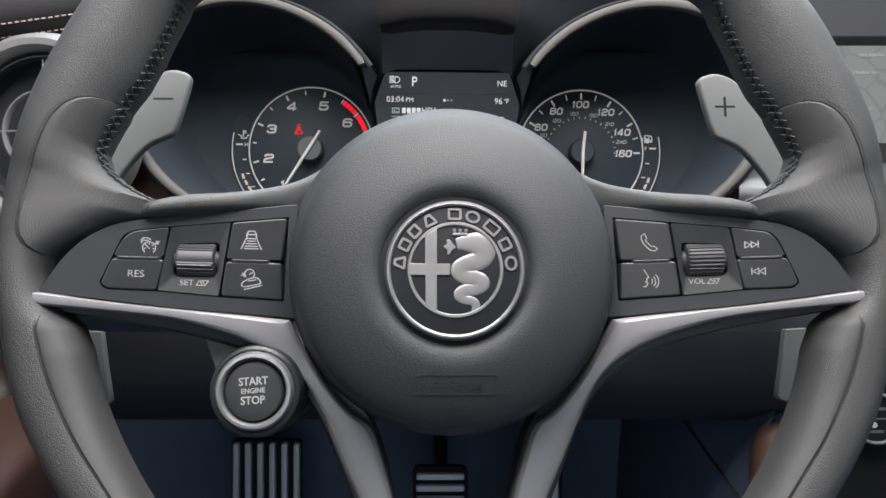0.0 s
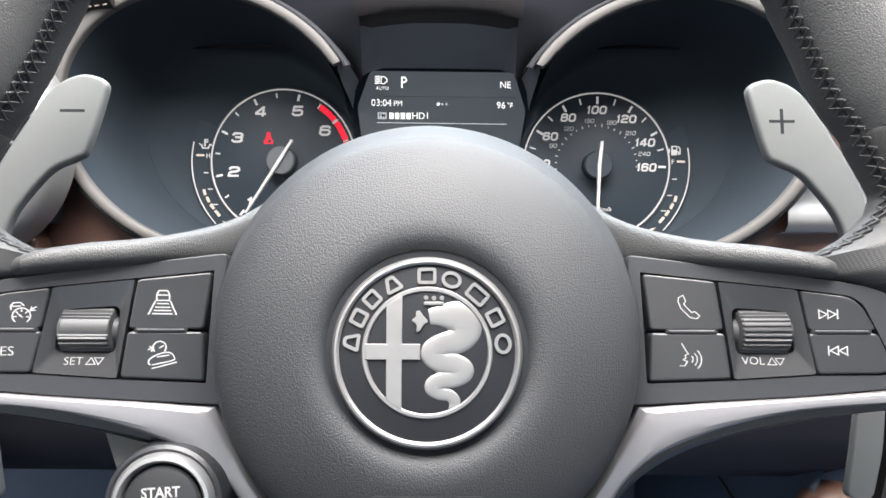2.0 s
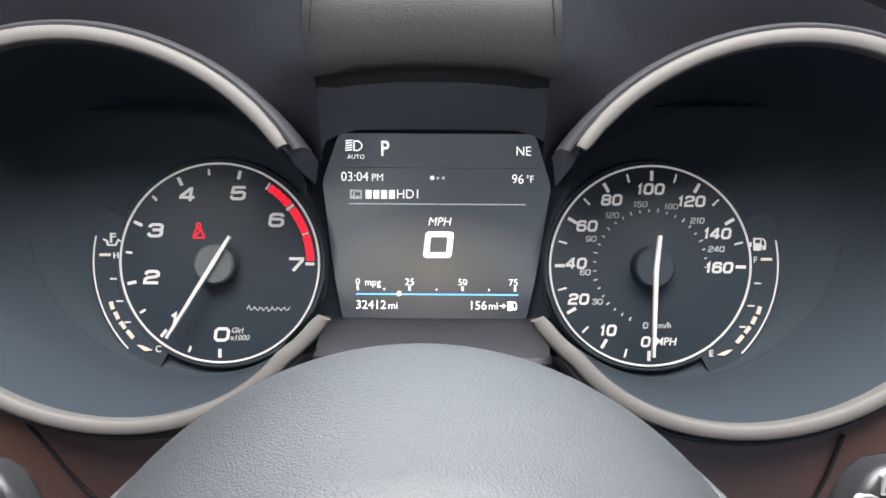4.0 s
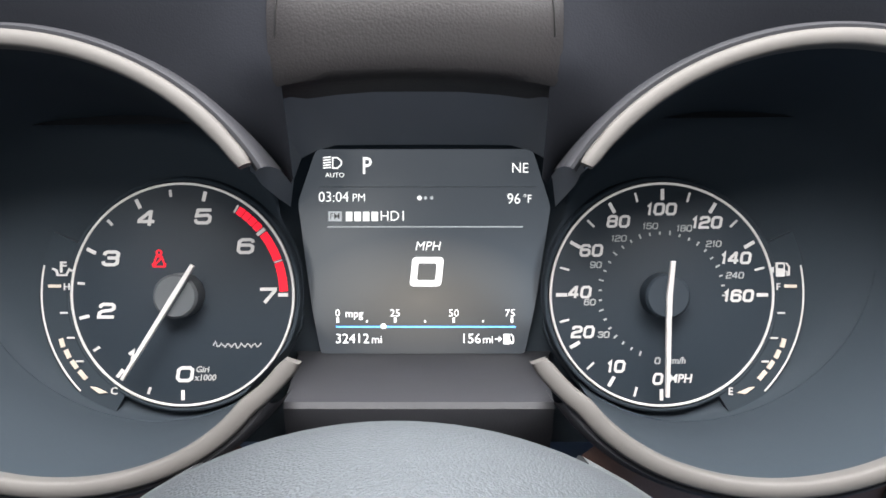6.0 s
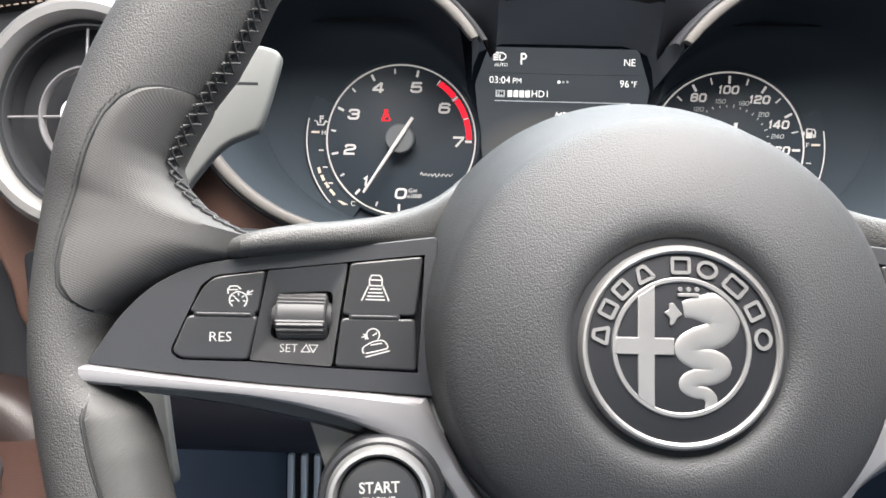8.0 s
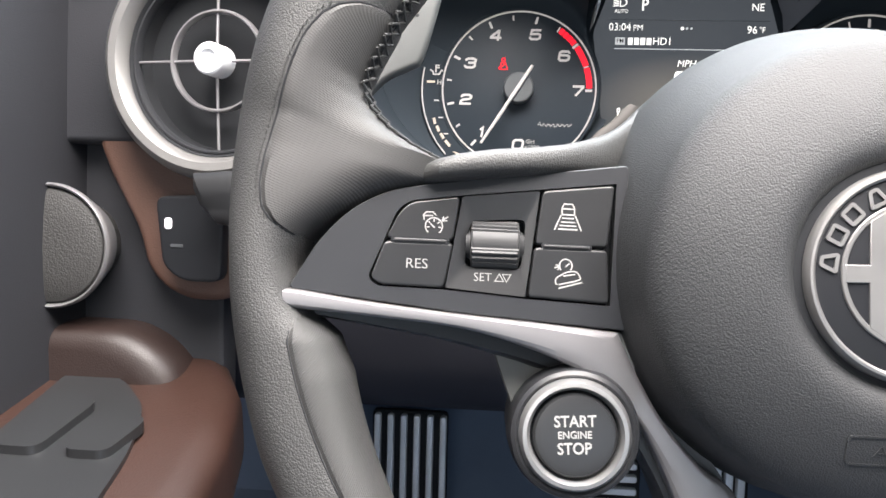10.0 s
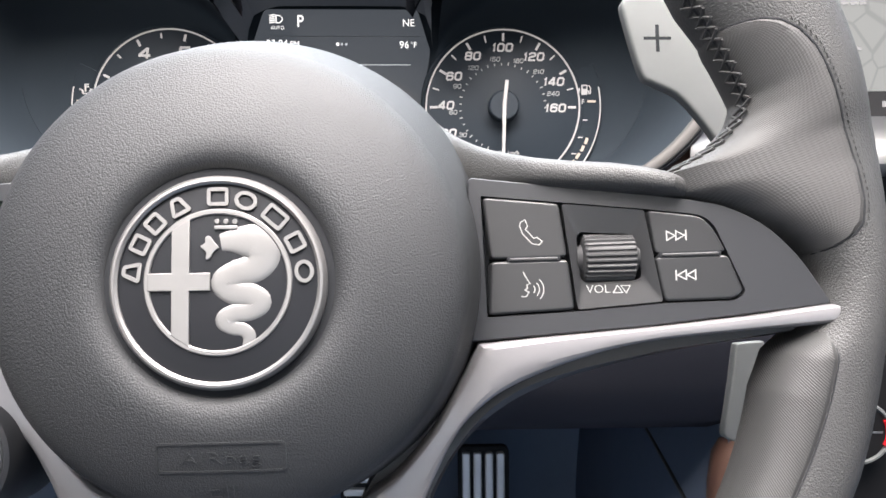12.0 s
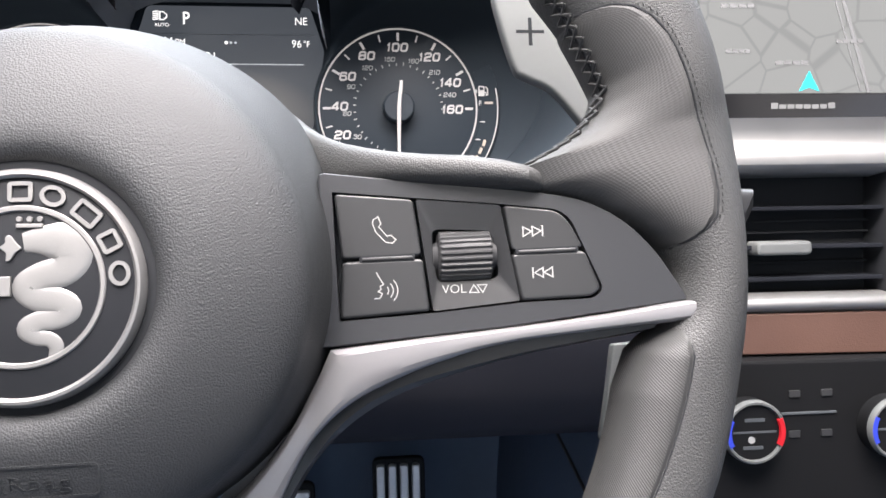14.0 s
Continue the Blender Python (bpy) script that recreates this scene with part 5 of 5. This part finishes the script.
# ---- stalks on the column ----
for side in (-1, 1):
    stalk = thing("column_stalk", CAR, "dark grey column stalk with white symbols", "control stalk", "column stalks")
    rings = []
    for x, hh, hd in ((134.0, 4, 3), (134.8, 9, 6.5), (136.2, 13, 8.4), (139, 15.2, 9), (146, 16.4, 9.2), (160, 17, 9.2), (190, 17.2, 9.2), (235, 15.6, 9), (262, 13, 8), (266, 6, 5)):
        ring = []
        for k in range(32):
            c, s = math.cos(2 * math.pi * k / 32), math.sin(2 * math.pi * k / 32)
            z = hh * math.copysign(abs(s) ** 0.7, s)
            ring.append(Vector((side * (x + 0.5 * z) + 4, 474 + hd * math.copysign(abs(c) ** 0.5, c), 2.5 + 0.02 * (x - 150) + z)) * 0.001)
        rings.append(ring)
    part("handle", loft(rings), KEYSKIN, stalk, "satin dark grey handle")
    part("stem", tube([(side * 60, 500, -20), (side * 142, 478, -4)], 7, 12), PLASTIC, stalk)
    for x, z, y in ((142.6, 4.3, 465.0), (150.5, 12.3, 464.8)):
        cx = side * x + 4 - side * 1.5
        m = lambda px, pz: (cx + 1.4 * px, z + 1.35 * pz)
        if side < 0:
            lines = [[m(*q) for q in arc(0.4, 0, 2.6, 2.3, -90, 90, 8)], [m(0.4, -2.3), m(0.4, 2.3)]] + [[m(-2.8, -2 + 1.3 * k), m(-0.3, -1.6 + 1.3 * k)] for k in range(4)] + [[m(-6.4, -1), m(-4.2, -1), m(-4.2, 0.8), m(-6.4, 0.8), m(-6.4, -1)], [m(-5.6, 0.8), m(-4.8, 1.8)]]
        else:
            lines = [[m(-3, -2.2), m(2.4, -2.2), m(2.4, 1.8), m(-2.4, 1.8), m(-3, -2.2)], [m(*q) for q in arc(-0.4, 1.8, 2.4, 1.4, 0, 180, 8)], [m(-0.6, -2.2), m(0.8, 1.2)], [m(4, -1), m(6, -1), m(6, 1), m(4, 1), m(4, -1)]]
        part("symbol", stroke(lines, 0.75, y - 0.5, y + 2.5), PRINT, stalk, "white printed symbol")

solo("column_shroud", loft([[Vector((hw * math.cos(2 * math.pi * k / 24), y, zc + hh * math.sin(2 * math.pi * k / 24))) * 0.001 for k in range(24)] for y, hw, hh, zc in ((392, 58, 52, -12), (400, 66, 60, -14), (470, 74, 68, -26), (600, 80, 78, -55))]), DASH, CAR, "black steering column shroud behind the wheel", "column shroud")

# ---- round side vent ----
VENT = CAR @ pose(-0.262, 0.484, 0.077, 0, 0, -6)
vent = thing("round_air_vent", VENT, "round air vent with satin ring and centre knob", "air vent")
part("outer_ring", revolve([(50.5, 8), (51.5, 2), (54, -1.5), (58, -2), (61.5, 1), (63.5, 7), (64, 22), (50, 22)], seg=80, closed=True), CHROME, vent, "satin metal ring")
part("throat", revolve([(50.5, 6), (48, 9), (47, 14), (46, 21), (0, 21)], seg=64), GAP, vent, "black vent throat")
part("thin_ring", revolve([(46.8, 9), (47.6, 7), (48.6, 7), (49.4, 9), (49.4, 12), (46.8, 12)], seg=80, closed=True), PLASTIC, vent, "thin grey ring")
part("inner_ring", revolve([(25.0, 8), (25.6, 6.4), (26.4, 6.4), (27.0, 8), (27.0, 11), (25.0, 11)], seg=64, closed=True), DARKMETAL, vent, "thin grey inner ring")
part("knob", revolve([(0, -0.4), (4.4, -0.4), (4.8, -2.2), (7.4, -2.2), (8.4, -1.0), (8.6, 12), (0, 12)], seg=40), PEDAL, vent, "pale satin centre knob")
for a in (0, 90, 180, 270):
    c, s = math.cos(radians(a)), math.sin(radians(a))
    part("spoke", tube([(8 * c, 8, 8 * s), (48 * c, 10, 48 * s)], 0.8, 8), DARKMETAL, vent)

# dashboard end with the light switch, left of the column
bm = plate(rounded([(-342, 40), (-240, 46), (-226, 20), (-226, -10), (-246, -36), (-262, -54), (-288, -54), (-303, -46), (-312, -34), (-316, -15), (-334, 19)], 10), 513, 532, 4, 3)
solo("dashboard_end_panel", bm, BROWN, CAR, "brown leather dashboard end panel below the vent", "dashboard", kind="structure")
bm = plate(rounded([(-372, 172), (-222, 178), (-218, 34), (-372, 34)], 6), 512, 545, 5, 3)
solo("dashboard_upper_end", bm, DASH, CAR, "black dashboard end round the vent", "dashboard", kind="structure")
solo("dashboard_lower_end", block(-372, -272, 530, 548, -120, 44, 3, 6), DASH, CAR, "dark dashboard end beside the door", "dashboard", kind="structure")
top_roll = thing("dashboard_top_roll", CAR, "grey-brown stitched leather roll along the dashboard top", "dashboard", kind="structure")
rings = []
for x in (-420, -360, -300, -240, -180):
    rings.append([Vector((x, 512 + 16 * math.cos(2 * math.pi * k / 24), 158 + (x + 270) * 0.14 + 15 * math.sin(2 * math.pi * k / 24))) * 0.001 for k in range(24)])
part("leather_roll", loft(rings), HOODSKIN, top_roll)
bm = bmesh.new()
for row in (-7.2, -13.6):
    for i in range(34):
        x = -330 + i * 4.4
        zc = 158 + (x + 270) * 0.14
        y = 512 - math.sqrt(max(0, 1 - (row / 15) ** 2)) * 16
        tube([(x, y - 0.3, zc + row), (x + 2.6, y - 0.3, zc + row + 0.4)], 0.55, 5, bm)
part("stitching", bm, TANTHREAD, top_roll, "pale double stitching")
sw = thing("light_switch", CAR, "dark light switch with a lit white dot", "switch")
part("plate", plate(rounded([(-297, 5), (-258, 7), (-260, -41), (-282, -41), (-293, -33)], 6), 494, 503, 1.5), ENAMEL, sw)
part("lit_dot", block(-291.2, -287.2, 493.0, 498, -12.6, -6.4, 0.4, 1.9), glow("white_lamp", (0.9, 0.9, 1.0), 0.3), sw, "lit white dot")
part("mark", block(-288, -281, 493.4, 498, -22.4, -20.8, 0.2, 0.5), CONE, sw)

# ---- door ----
door = thing("door_panel", CAR, "dark door panel with a brown leather armrest", "car door", kind="structure")
bm = bmesh.new()
loft([[Vector(p) * 0.001 for p in r] for r in ([(-352, 560, 120), (-356, 560, -60), (-352, 560, -420)], [(-372, 300, 150), (-380, 300, -60), (-372, 300, -460)], [(-400, -300, 190), (-410, -300, -60), (-400, -300, -560)], [(-420, -900, 240), (-430, -900, -60), (-420, -900, -640)])], bm, closed=False, caps=False)
part("panel", bm, DASH, door, "dark soft door panel")
rings = []
for y, x1 in ((556, -318), (550, -292), (535, -268), (505, -250), (460, -240), (400, -234), (250, -240), (-100, -250)):
    z = -110 + (y - 460) * 0.26
    rings.append([Vector((p[0], y, p[1])) * 0.001 for p in rounded([(-400, z - 90), (x1 - 10, z - 80), (x1, z - 40), (x1 - 2, z - 8), (x1 - 14, z), (-400, z)], 9)])
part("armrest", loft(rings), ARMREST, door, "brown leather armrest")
bm = bmesh.new()
loft([[Vector((q[0], q[1], -110 + (q[1] - 460) * 0.26 + h)) * 0.001 for q in rounded([(-352, 506), (-318, 498), (-291, 470), (-279, 431), (-273, 380), (-277, 330), (-352, 330)], 12)] for h in (-4, 2.4, 3.2)], bm)
part("switch_plate", bm, KEYSKIN, door, "dark grey window switch plate")
for k in range(2):
    bm = bmesh.new()
    loft([[Vector((q[0], q[1], -110 + (q[1] - 460) * 0.26 + h)) * 0.001 for q in rounded([(-338 + 34 * k, 476 - 14 * k), (-314 + 34 * k, 466 - 14 * k), (-320 + 34 * k, 424), (-342 + 34 * k, 424)], 6)] for h in (2, 6, 7.5)], bm)
    part("window_switch", bm, KEYSKIN, door, "grey window switch")
rings = []
for y, inset in ((497, 13), (498.5, 7), (502, 3), (508, 0.8), (516, 0), (560, 0)):
    rings.append([Vector((p[0], y, p[1])) * 0.001 for p in rounded([(-420, -124), (-284 - inset, -124), (-288 - inset, -94 - inset), (-304 - inset, -78 - inset), (-322 - inset, -70 - inset), (-420, -68 - inset)], [1, 4, 12, 12, 10, 1])])
part("door_pull", loft(rings), SHADEDBROWN, door, "brown leather end of the door pull, darkened for shade")
spk = part("speaker_grille", revolve([(0, 493), (16, 493.6), (28, 495), (31.4, 496.4), (32.6, 499), (24, 530)], -360, -24, 56), GRILLE, door, "flat grey speaker grille")
part("grille_ring", revolve([(32.8, 498), (33.2, 495.6), (34.2, 495), (35.2, 496.4), (35.2, 498.4), (27, 520), (24, 520)], -360, -24, 56, closed=True), DARKMETAL, spk, "thin satin ring")

# ---- centre of the dashboard ----
screen = thing("centre_screen", CAR @ pose(0, 0.562, 0, 0, 0, 0), "wide lit centre screen showing a pale map", "screen")
m, nt, p = nodes_of("map_image")
p.inputs["Base Color"].default_value = (0.02, 0.02, 0.02, 1)
p.inputs["Roughness"].default_value = 0.35
tc = nt.nodes.new("ShaderNodeTexCoord")
vor = add(nt, "ShaderNodeTexVoronoi", Scale=34.0)
vor.feature = "DISTANCE_TO_EDGE"
nt.links.new(tc.outputs["Object"], vor.inputs["Vector"])
rmp = nt.nodes.new("ShaderNodeValToRGB")
rmp.color_ramp.elements[0].position, rmp.color_ramp.elements[0].color = 0.012, (0.5, 0.52, 0.5, 1)
rmp.color_ramp.elements[1].position, rmp.color_ramp.elements[1].color = 0.03, (0.66, 0.68, 0.65, 1)
nt.links.new(vor.outputs["Distance"], rmp.inputs[0])
nt.links.new(rmp.outputs[0], p.inputs["Emission Color"])
p.inputs["Emission Strength"].default_value = 0.21
part("map", block(288, 560, 0, 4, 79, 151, 0, 3), m, screen, "pale map with fine road lines")
part("bezel", block(280, 590, 3, 14, 52, 160, 2, 4), GLOSS, screen, "gloss black screen frame")
part("bottom_strip", block(286, 562, -0.6, 4, 58, 78.4, 0.4, 2), GLOSS, screen, "black strip under the map")
ARROW = glow("map_arrow", (0.02, 0.62, 0.66), 0.15, (0.02, 0.3, 0.3))
part("position_arrow", plate([(350, 79.6), (356.6, 92), (363, 79.6), (356.6, 82)], -0.6, 1), ARROW, screen, "turquoise arrow")
ROADS = surface("map_road_grey", (0.1, 0.1, 0.1), (0.13, 0.13, 0.13), 0.6, bump=0)
part("main_road", stroke([[(395, 79.5), (386, 110), (374, 150)]], 2.4, -0.4, 1), ROADS, screen, "dark map road")
part("main_road", stroke([[(390, 79.5), (381, 110), (369, 150)]], 1.0, -0.4, 1), ROADS, screen)
for x, z, w in ((346, 97, 22), (312, 131, 22), (383, 110, 18), (312, 104, 16), (322, 144, 26)):
    for k in range(4):
        part("map_label_bar", block(x - w / 2 + k * w / 4, x - w / 2 + (k + 0.8) * w / 4, -0.5, 1, z - 1.2, z + 1.2, 0, 0.3), ROADS, screen)
for k in range(8):
    part("street_bar", block(332 + k * 5.2, 336.4 + k * 5.2, -0.9, 1, 69.2, 72.8 if k in (0, 7) else 71.8, 0, 0.4), PALEMARK, screen, "plain pale bar")
for k in range(7):
    part("status_bar", block(330 + k * 6, 333.4 + k * 6, -0.9, 1, 60.6, 63.4, 0, 0.4), CONE, screen)
part("status_bar", block(390, 420, -0.9, 1, 60.8, 63.2, 0, 0.4), CONE, screen)
solo("screen_surround", block(266, 600, 568, 600, 155, 205, 6, 6), DASH, CAR, "black dashboard top above the screen", "dashboard", kind="structure")
ring_edge = lambda z: table(z - 90, *zip(*sorted((oval(a, 1.03)[1], oval(a, 1.03)[0]) for a in range(-66, 66, 4)))) + 4
rows = []
for y, z in ((575, 63.5), (551.5, 62.5), (553.6, 56), (554.2, 50), (552.4, 46.4), (549, 42.6), (547, 38.5), (547.4, 34.6), (551, 31), (575, 28)):
    start_x = ring_edge(z)
    xs = [start_x + (262 - start_x) * k / 6 for k in range(7)] + [300, 400, 500, 620]
    rows.append([Vector((x, y - 22 * min(1.0, max(0.0, 262 - x) / 14) - 0.35 * max(0, 248 - x), z)) * 0.001 for x in xs])
bm = loft(rows, closed=False, caps=False)
solo("satin_dash_trim", bm, CHROME, CAR, "broad satin metal trim under the screen", "trim", kind="structure")
cv = thing("centre_air_vent", CAR, "dark slatted centre air vent with a satin tab", "air vent")
part("throat", block(262, 408, 580, 600, -46, 34, 0, 4), GAP, cv)
part("side_wall", block(404, 412, 556, 598, -44, 32, 1.5, 2), PLASTIC, cv)
for z in (9, -14.5, -34):
    part("slat", plate([(262, z - 1.4), (403, z - 1.8), (403, z + 0.8), (262, z + 1.2)], 559, 590, 0.8), HOODSIDE, cv, "dark vent slat")
for z in (1, -6, -25):
    part("rear_slat", block(264, 403, 574, 592, z - 0.8, z + 0.8, 0.4, 0.5), GAP, cv)
part("tab", block(318, 353, 552, 566, -19.4, -11, 2.5, 3), ALLOY, cv, "satin grey tab")
bm = loft([[Vector((x, 566 - 15 * math.sin(math.pi * k / 12), -48.8 - 0.005 * (x - 286) + 6.4 * math.cos(math.pi * k / 12))) * 0.001 for k in range(13)] for x in (291, 340, 400, 500, 620)], closed=False, caps=False)
solo("satin_strip", bm, CHROME, CAR, "narrow rounded satin metal strip", "trim", kind="structure")
solo("leather_strip", plate(rounded([(291, -54), (620, -57), (620, -84), (291, -79)], 2), 554, 590, 2, 3), BROWN, CAR, "brown leather strip across the dashboard", "dashboard", kind="structure")
solo("dashboard_corner", block(176, 292, 551.5, 592, -64, 27, 3, 6), DASH, CAR, "black dashboard part between cluster and centre vent", "dashboard", kind="structure")
solo("climate_panel", plate(rounded([(282, -80), (620, -84), (620, -300), (282, -300)], 4), 544, 590, 3), PANELBLACK, CAR, "dark climate control panel", "control panel", kind="structure")
HOT, COLD = glow("red_mark", (1.0, 0.02, 0.03), 0.16, (0.2, 0.01, 0.015)), glow("blue_mark", (0.05, 0.1, 1.0), 0.16, (0.02, 0.03, 0.2))
for kx in (308, 396):
    kn = thing("climate_dial", CAR @ pose((kx - 2.5) * 0.001, 0.533, -0.1195 - (kx - 308) * 0.00002, 0, 0, 0), "round climate knob with a satin ring", "climate dial", "climate dials")
    part("ring", revolve([(16.0, -1), (16.5, -2.4), (17.6, -2.4), (18.4, -1), (18.5, 1.5), (16.0, 1.5)], seg=56, closed=True), ALLOY, kn, "satin ring")
    part("body", revolve([(16.2, 1), (18.0, 1), (18.3, 2), (18.3, 14), (0, 14)], seg=48), PANELBLACK, kn)
    part("cap", revolve([(0, -0.6), (15.8, -0.6), (16.2, 0.4), (16.2, 12), (0, 12)], seg=48), PANELBLACK, kn)
    for sgn, mat, nm in ((1, HOT, "red_mark"), (-1, COLD, "blue_mark")):
        pts = arc(0, 0, 17.4, 17.4, -28 * sgn + (90 - 90 * sgn), 28 * sgn + (90 - 90 * sgn), 8) + arc(0, 0, 14.8, 14.8, 28 * sgn + (90 - 90 * sgn), -28 * sgn + (90 - 90 * sgn), 8)
        part(nm, plate(pts, -2.9, 0), mat, kn)
    part("line", block(-13, 13, -0.9, 1, -0.6, 0.6, 0.1, 0.3), CONE, kn)
    part("lit_dot", revolve([(0, -1.1), (2.0, -1.1), (2.0, 1)], -2, -4.4, 16), PRINT, kn, "white lit dot")
    part("mark", block(-7, 5, -0.9, 1, -10, -8, 0.1, 0.4), CONE, kn)
    part("mark", block(-6, 6, -0.9, 1, 6, 8, 0.1, 0.4), CONE, kn)
bar = thing("climate_buttons", CAR, "dark climate button row with a grey line", "control panel")
part("line", block(328, 362, 543, 546, -113.4, -112, 0.2, 0.4), CONE, bar)
for x, z in ((336, -101), (356, -101), (336, -125), (356, -125)):
    part("button_mark", block(x - 3.4, x + 3.4, 543, 546, z - 2, z + 2, 0.2, 0.6), DIMMARK, bar)
part("key", block(352, 376, 540, 548, -178, -168, 1, 2), PLASTIC, bar)
part("key_line", stroke([[(355, -175.4), (373, -175.4), (373, -170), (355, -170), (355, -175.4)]], 1.0, 539.4, 541), CONE, bar)

# ---- footwell ----
FLOORZ = EYE - 0.62
foot = thing("footrest_pedal", CAR, "footrest with vertical metal ribs in the dark footwell", "pedal", "pedals")
part("plate", block(-253, -170, 906, 914, -400, -228, 2, 6), GAP, foot)
for k in range(6):
    part("rib", block(-250 + k * 14.4, -243 + k * 14.4, 898, 908, -390, -231, 2, 3), PEDAL, foot, "metal rib")
acc = thing("accelerator_pedal", CAR, "metal accelerator pedal with vertical ribs", "pedal", "pedals")
part("plate", block(84, 136, 862, 870, -380, -228, 2, 8), GAP, acc)
for k in range(4):
    part("rib", block(88 + k * 11.6, 96 + k * 11.6, 854, 864, -372, -233, 2, 3), PEDAL, acc, "metal rib")
brk = thing("brake_pedal", CAR, "metal brake pedal with horizontal ribs", "pedal", "pedals")
part("plate", block(-34, 28, 850, 858, -320, -244, 2, 8), GAP, brk)
for k in range(5):
    part("rib", block(-30, 24, 843, 852, -258 - k * 13, -251 - k * 13, 2, 3), PEDAL, brk, "metal rib")
for ob, x, y, z in ((acc, 110, 875, -300), (brk, -3, 863, -260), (foot, -205, 915, -300)):
    part("pedal_arm", tube([(x, y, z), (x, y + 60, z + 40), (x, y + 160, z - 30)], 9, 10), PLASTIC, ob)
knee = thing("knee_panel", CAR, "dark lower dashboard with brown leather edge", "dashboard", kind="structure")
part("lower_panel", loft([[Vector((x, y, z)) * 0.001 for y, z in ((546, -60), (552, -95), (566, -118), (612, -138), (760, -150), (960, -120))] for x in (-360, -200, 0, 200, 262)], closed=False, caps=False), LOWER, knee)
part("console_side", loft([[Vector((x, y, z)) * 0.001 for x, z in ((262, -100), (246, -140), (238, -200), (230, -300), (220, -520))] for y in (575, 640, 760, 1000)], closed=False, caps=False), CARPET, knee, "dark blue-grey side of the centre console")
part("console_edge", tube([(241.5, 757, -173), (238, 622, -197), (236.5, 572, -207)], 1.6, 8), CONE, knee, "thin grey trim edge")
rings = []
for z, r in ((-132, 4), (-134, 11), (-139, 18), (-147, 22.5), (-165, 25), (-230, 27), (-360, 27)):
    rings.append([Vector((262 + r * math.cos(2 * math.pi * k / 28), 582 + r * math.sin(2 * math.pi * k / 28), z)) * 0.001 for k in range(28)])
part("knee_pad", loft(rings), BROWN, knee, "brown leather knee pad with stitching")
bm = bmesh.new()
for row in (248, 258):
    for k in range(26):
        z, r = -150 - k * 5, 25.6
        ang = -90 + (row - 254) * 2.6
        x, y = 262 + r * math.cos(radians(ang)), 582 + r * math.sin(radians(ang))
        tube([(x, y, z), (x + 0.8, y, z - 3.4)], 0.7, 5, bm)
part("stitching", bm, TANTHREAD, knee, "pale double stitching")

# ---- cabin shell ----
solo("floor", loft([[Vector((x, y, FLOORZ)) for x in (-0.6, 1.3)] for y in (-2.2, 1.0)], closed=False, caps=False), CARPET, Matrix.Identity(4), "dark carpeted car floor", "floor", kind="structure")
solo("firewall", loft([[Vector((x, y, FLOORZ + z)) for x in (-0.6, 1.3)] for y, z in ((0.85, 0.0), (1.05, 0.3), (1.1, 0.62))], closed=False, caps=False), CARPET, Matrix.Identity(4), "dark carpeted firewall of the footwell", "wall", kind="structure")
solo("dashboard_top", loft([[Vector((x, y, z)) for x in (-0.62, 0.0, 0.6, 1.3)] for y, z in ((0.60, 0.985), (0.66, 1.005), (0.8, 1.0), (1.12, 0.95))], closed=False, caps=False), DASH, Matrix.Identity(4), "dark dashboard top under the windscreen", "dashboard", kind="structure")


def wall(name, quads, material, label, category):
    bm = bmesh.new()
    for q in quads:
        bm.faces.new([bm.verts.new(p) for p in q])
    bmesh.ops.solidify(bm, geom=bm.faces[:], thickness=0.03)
    return solo(name, bm, material, Matrix.Identity(4), label, category, kind="structure")


RZ = EYE + 0.62
# the ceiling is out of view; its opening is added for the overhead lamp
wall("ceiling", [[(-0.55, -2.2, RZ), (1.25, -2.2, RZ), (1.25, -0.06, RZ), (-0.55, -0.06, RZ)], [(-0.55, 0.54, RZ), (1.25, 0.54, RZ), (1.25, 0.6, RZ - 0.02), (-0.55, 0.6, RZ - 0.02)], [(-0.55, -0.06, RZ), (-0.4, -0.06, RZ), (-0.4, 0.54, RZ), (-0.55, 0.54, RZ)], [(0.7, -0.06, RZ), (1.25, -0.06, RZ), (1.25, 0.54, RZ), (0.7, 0.54, RZ)]], HEADLINER, "dark headliner with an opening added for the overhead lamp", "ceiling")
wall("wall_left", [[(-0.58, -2.2, FLOORZ), (-0.58, 1.2, FLOORZ), (-0.58, 1.2, 1.06), (-0.58, -2.2, 1.06)], [(-0.58, -2.2, 1.5), (-0.58, 0.6, 1.5), (-0.55, 0.5, RZ), (-0.55, -2.2, RZ)], [(-0.58, -0.95, 1.06), (-0.58, -0.75, 1.06), (-0.58, -0.75, 1.5), (-0.58, -0.95, 1.5)]], DASH, "dark car side below and above the window", "wall")
wall("wall_right", [[(1.28, -2.2, FLOORZ), (1.28, 1.2, FLOORZ), (1.28, 1.2, 1.06), (1.28, -2.2, 1.06)], [(1.28, -2.2, 1.5), (1.28, 0.6, 1.5), (1.25, 0.5, RZ), (1.25, -2.2, RZ)], [(1.28, -0.95, 1.06), (1.28, -0.75, 1.06), (1.28, -0.75, 1.5), (1.28, -0.95, 1.5)]], DASH, "dark car side below and above the window", "wall")
wall("wall_rear", [[(-0.6, -2.2, FLOORZ), (1.3, -2.2, FLOORZ), (1.3, -2.2, 1.1), (-0.6, -2.2, 1.1)], [(-0.6, -2.2, 1.52), (1.3, -2.2, 1.52), (1.3, -2.2, RZ), (-0.6, -2.2, RZ)]], DASH, "dark car rear below the window", "wall")
